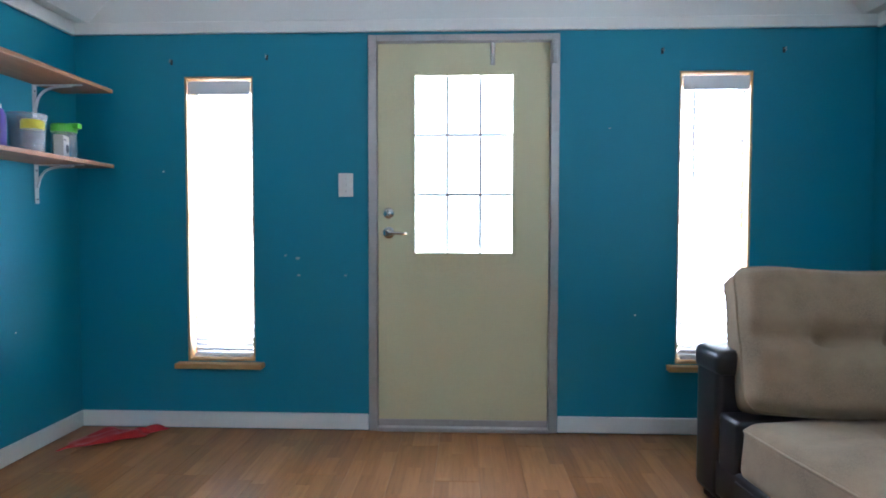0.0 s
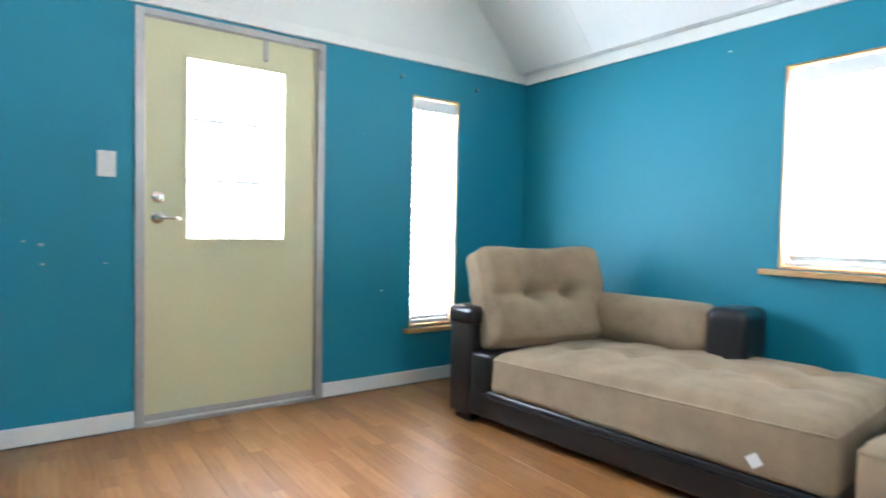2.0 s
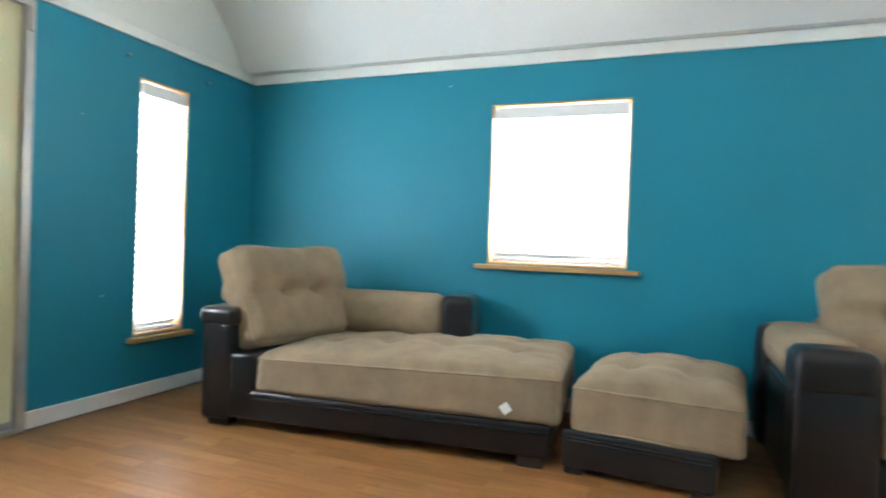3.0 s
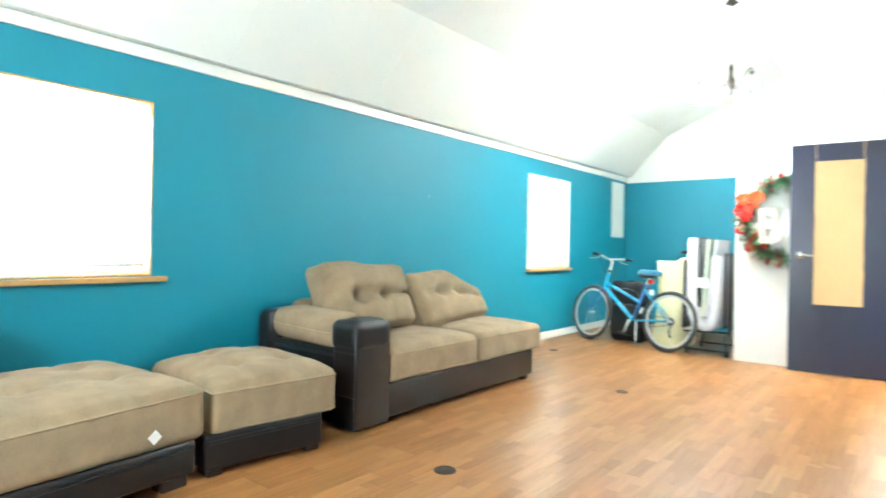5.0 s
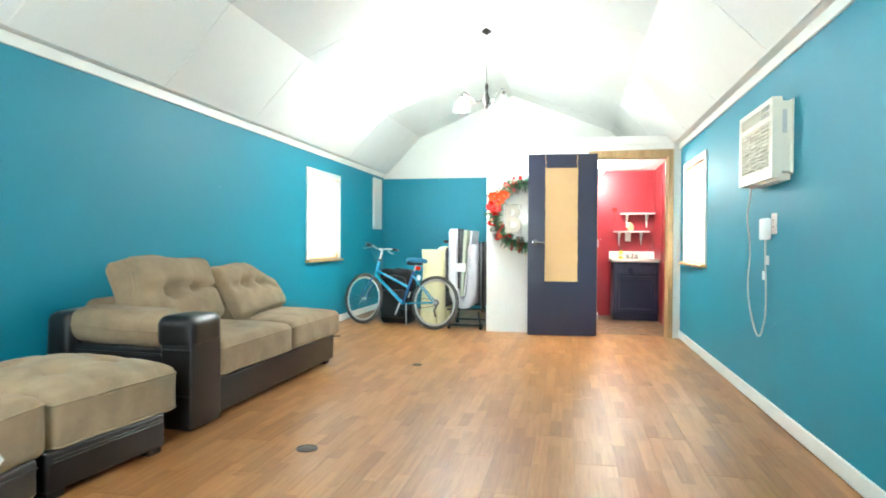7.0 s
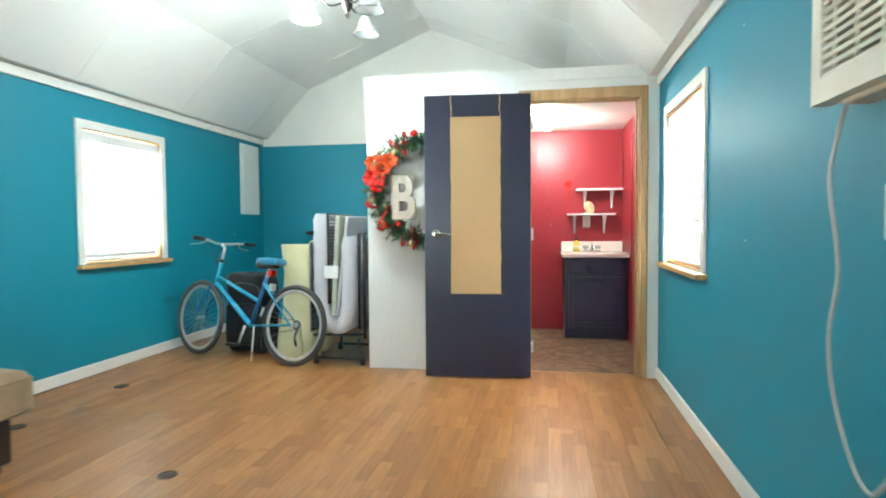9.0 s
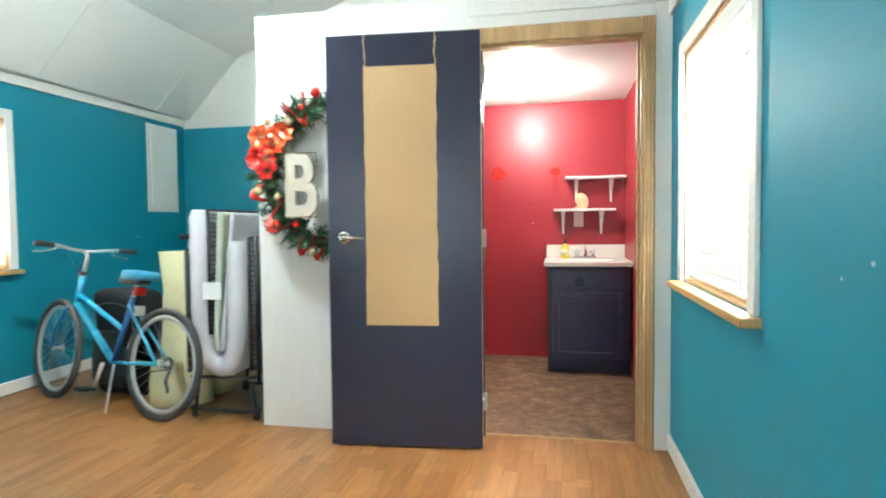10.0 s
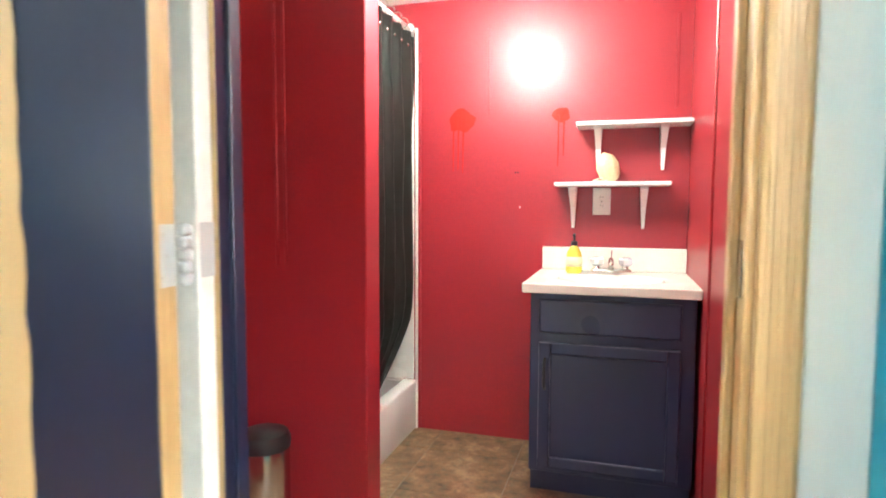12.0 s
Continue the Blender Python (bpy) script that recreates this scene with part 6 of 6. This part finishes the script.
ob = thing("sponge", pose(-1.385, BY + 0.07, 1.228), "round natural bath sponge leaning on the shelf", "sponge")
bm = bmesh.new()
bmesh.ops.create_icosphere(bm, subdivisions=4, radius=1.0)
for v in bm.verts:
    d = v.co.normalized()
    k = 1 + 0.1 * noise.noise(d * 3) + 0.07 * noise.noise(d * 9)
    v.co = Vector((d.x * 0.048 * k, d.y * 0.04 * k, d.z * 0.065 * k + 0.062))
    v.co.x += 0.02 * (v.co.z / 0.12)
part("body", bm, surface("cream_sponge", (0.72, 0.58, 0.34), 0.85, vary=0.2, large=20, relief=0.5, depth=0.004), ob, smooth=True)
part("cord_loop", tubed(spline([(0.03, 0.03, 0.02), (0.07, 0.05, 0.006), (0.05, 0.07, 0.004), (0.01, 0.05, 0.006)], 5), 0.003, 5), surface("pale_cord", (0.7, 0.62, 0.45), 0.8), ob)

# patches of filler, with runs, on the red wall
PUTTY = surface("orange_filler", (0.36, 0.007, 0.001), 0.9, vary=0.15, large=30)
for i, (x, z, r, runs) in enumerate(((-0.69, 1.53, 0.068, 3), (-1.164, 1.537, 0.042, 2))):
    rng = random.Random(20 + i)
    bm = bmesh.new()
    n = 28
    prism(bm, [(x + r * (1 + 0.35 * noise.noise(Vector((math.cos(a) * 1.7, math.sin(a) * 1.7, i * 5.0)))) * math.cos(a), z + 0.75 * r * (1 + 0.35 * noise.noise(Vector((math.cos(a) * 1.7, math.sin(a) * 1.7, i * 5.0)))) * math.sin(a)) for a in (2 * math.pi * k / n for k in range(n))], "y", BY + 0.0005, BY + 0.002)
    for k in range(runs):
        xx = x - 0.012 + 0.024 * k
        tube(bm, [(xx, BY + 0.001, z), (xx + 0.002, BY + 0.001, z - 0.17 - 0.09 * rng.random())], [0.005, 0.0025], 6)
    tagged(solid("filler_patch", bm, PUTTY, "orange smear of wall filler with runs", "patch"), kind="structure")
for x, z in ((-0.978, 1.117), (-0.955, 1.28), (-0.967, 1.28)):
    solid("nail_mark", lathed([(0.004, 0), (0.003, 0.0015)], 8, pose(x, BY, z, -90)), VINYL if z < 1.2 else DARK, "small nail mark on the red wall", "patch", "structure")

# shower: low tub, surround, rod and curtain
ACRYLIC = surface("white_acrylic", (0.78, 0.77, 0.72), 0.25, vary=0.04, large=4, relief=0.0)
ob = thing("shower_tub", pose(-0.06, -5.78, 0), "white acrylic shower tub behind a black curtain", "bathtub")
tx = -0.468
for nm, lo, hi in (("apron", (tx, BY + 0.001, 0), (tx + 0.07, -5.387, 0.25)), ("rim", (0.28, BY + 0.001, 0), (0.344, -5.387, 0.25)), ("end_rim", (tx + 0.07, BY + 0.001, 0), (0.28, BY + 0.05, 0.25)), ("end_rim", (tx + 0.07, -5.44, 0), (0.28, -5.387, 0.25)), ("tub_floor", (tx + 0.07, BY + 0.05, 0), (0.28, -5.44, 0.06))):
    part(nm, boxed(lo, hi, 0.012 if nm == "apron" else 0.002, 3), ACRYLIC, ob, local=False, smooth=40)
for nm, lo, hi in (("surround_back", (tx + 0.015, BY + 0.001, 0.25), (0.33, BY + 0.012, 1.98)), ("surround_side", (0.33, BY + 0.001, 0.25), (0.344, -5.387, 1.98)), ("surround_end", (tx + 0.03, -5.398, 0.25), (0.33, -5.387, 1.98))):
    part(nm, boxed(lo, hi, 0.003), ACRYLIC, ob, "white wall surround", local=False)
part("edge_trim", boxed((tx - 0.006, BY + 0.001, 0.0), (tx + 0.006, BY + 0.018, 1.98), 0.004, 2), ACRYLIC, ob, local=False)
ob = thing("curtain_rod", pose(tx + 0.04, -5.783, 1.975), "white shower curtain rod", "rod")
part("rod", tubed([(0, -0.395, 0), (0, 0.395, 0)], 0.0125, 12), VINYL, ob, smooth=True)
for s in (-1, 1):
    part("flange", lathed([(0.03, 0), (0.028, 0.012), (0.016, 0.016)], 16, pose(0, 0.395 * s, 0, 90 * s)), VINYL, ob, smooth=40)
cur = thing("shower_curtain", pose(tx + 0.01, -5.79, 0.26), "black plastic shower curtain gathered in folds", "curtain")
bm = bmesh.new()
n, k = 70, 26
g = {}
for i in range(n + 1):
    for j in range(k + 1):
        t, u = i / n, j / k
        pull = max(0.0, (u - 0.72) / 0.28) ** 2
        back = -0.37 + 0.38 * pull
        y = back + (0.375 - back) * t
        low = -0.03 + 0.03 * (1 - t)
        z = 1.675 + (low - 1.675) * u
        amp = 0.013 + 0.012 * u
        x = amp * math.sin(t * 40 + 0.7 * math.sin(u * 3)) + 0.012 * noise.noise(Vector((t * 4, u * 5, 2))) + 0.07 * max(0.0, u - 0.8) / 0.2
        g[i, j] = bm.verts.new((x, y, z))
for i in range(n):
    for j in range(k):
        bm.faces.new((g[i, j], g[i + 1, j], g[i + 1, j + 1], g[i, j + 1]))
bmesh.ops.solidify(bm, geom=bm.faces[:], thickness=0.0015)
part("curtain_sheet", bm, surface("black_vinyl", (0.02, 0.024, 0.022), 0.33, vary=0.2, relief=0.1), cur, smooth=True)
for i in range(9):
    y = -0.31 + 0.66 * i / 8
    ring = part("curtain_ring", torus(bmesh.new(), 0.022, 0.002, 16, 5, pose(0, y, 1.70, 90, 0, 0) @ pose(0, 0, 0, 0, 0, 0)), CHROME, cur)
    part("eyelet", lathed([(0.007, 0), (0.005, 0.002)], 10, pose(-0.022, y, 1.60, 0, -90, 0)), CHROME, ring)

# pedal bin in front of the stub wall
ob = thing("pedal_bin", pose(-0.30, -5.10, 0), "slim brushed metal pedal bin with black lid", "bin")
part("can", lathed([(0.08, 0.0), (0.085, 0.01), (0.085, 0.30), (0.082, 0.31)], 28), CHROME, ob, smooth=40)
part("lid", lathed([(0.088, 0.311), (0.09, 0.335), (0.08, 0.36), (0.05, 0.372), (0.001, 0.376)], 28), BLACK, ob, "black plastic lid", smooth=40)
part("pedal", boxed((-0.11, -0.02, 0.01), (-0.08, 0.02, 0.018), 0.003), BLACK, ob)

ob = thing("ceiling_light", pose(-0.944, -5.45, 2.1), "small round lit ceiling lamp in the bathroom", "lamp")
part("base", lathed([(0.075, 0.0), (0.075, -0.02), (0.06, -0.03)], 24), VINYL, ob, smooth=40)
part("bulb", lathed([(0.018, -0.03), (0.03, -0.05), (0.034, -0.075), (0.022, -0.1), (0.002, -0.106)], 18), glow("bath_lit_bulb", (1.0, 0.95, 0.86), 45), ob, smooth=True)


# ---- floor boards and tiles ----
def lay_boards():
    rng = random.Random(5)
    W, L, gap = 0.195, 1.21, 0.0007
    cache = {}

    def plank(x0, x1, y0, y1):
        w, h = x1 - x0 - gap, y1 - y0 - gap
        if w < 0.01 or h < 0.01:
            return
        key = (round(w, 4), round(h, 4))
        if key not in cache:
            cache[key] = mesh_from("plank", boxed((-w / 2, -h / 2, -0.008), (w / 2, h / 2, 0.0), 0.0008), PLANK)
        o = new("plank", cache[key])
        o.parent = floor
        o.matrix_basis = at_world(floor).inverted() @ Matrix.Translation(((x0 + x1) / 2, (y0 + y1) / 2, 0))
    x = LX
    row = 0
    while x < RX - 0.001:
        x1 = min(x + W, RX)
        y = FY - (0.15 + 0.37 * (row % 3) + 0.1 * rng.random())
        lo = GY if (x + x1) / 2 > BATH_X else PY - 0.06
        ends = [FY]
        while y > lo + 0.1:
            ends.append(y)
            y -= L
        ends.append(lo)
        for a, b in zip(ends, ends[1:]):
            plank(x, x1, b, a)
        x, row = x1, row + 1


def lay_tiles():
    S, gap = 0.409, 0.005
    cache = {}
    x = -1.424 - 0.409
    while x < BATH_X - 0.1:
        y = PY - 0.06
        while y > BY:
            x0, x1, y0, y1 = max(x, LX + 0.012), min(x + S, BATH_X - 0.112), max(y - S, BY), y
            w, h = x1 - x0 - gap, y1 - y0 - gap
            if w > 0.01 and h > 0.01:
                key = (round(w, 4), round(h, 4))
                if key not in cache:
                    cache[key] = mesh_from("tile", boxed((-w / 2, -h / 2, -0.003), (w / 2, h / 2, 0.0015), 0.0012), SLATE)
                o = new("tile", cache[key])
                o.parent = floor_bath
                o.matrix_basis = at_world(floor_bath).inverted() @ Matrix.Translation(((x0 + x1) / 2, (y0 + y1) / 2, 0))
            y -= S
        x += S


lay_boards()
lay_tiles()
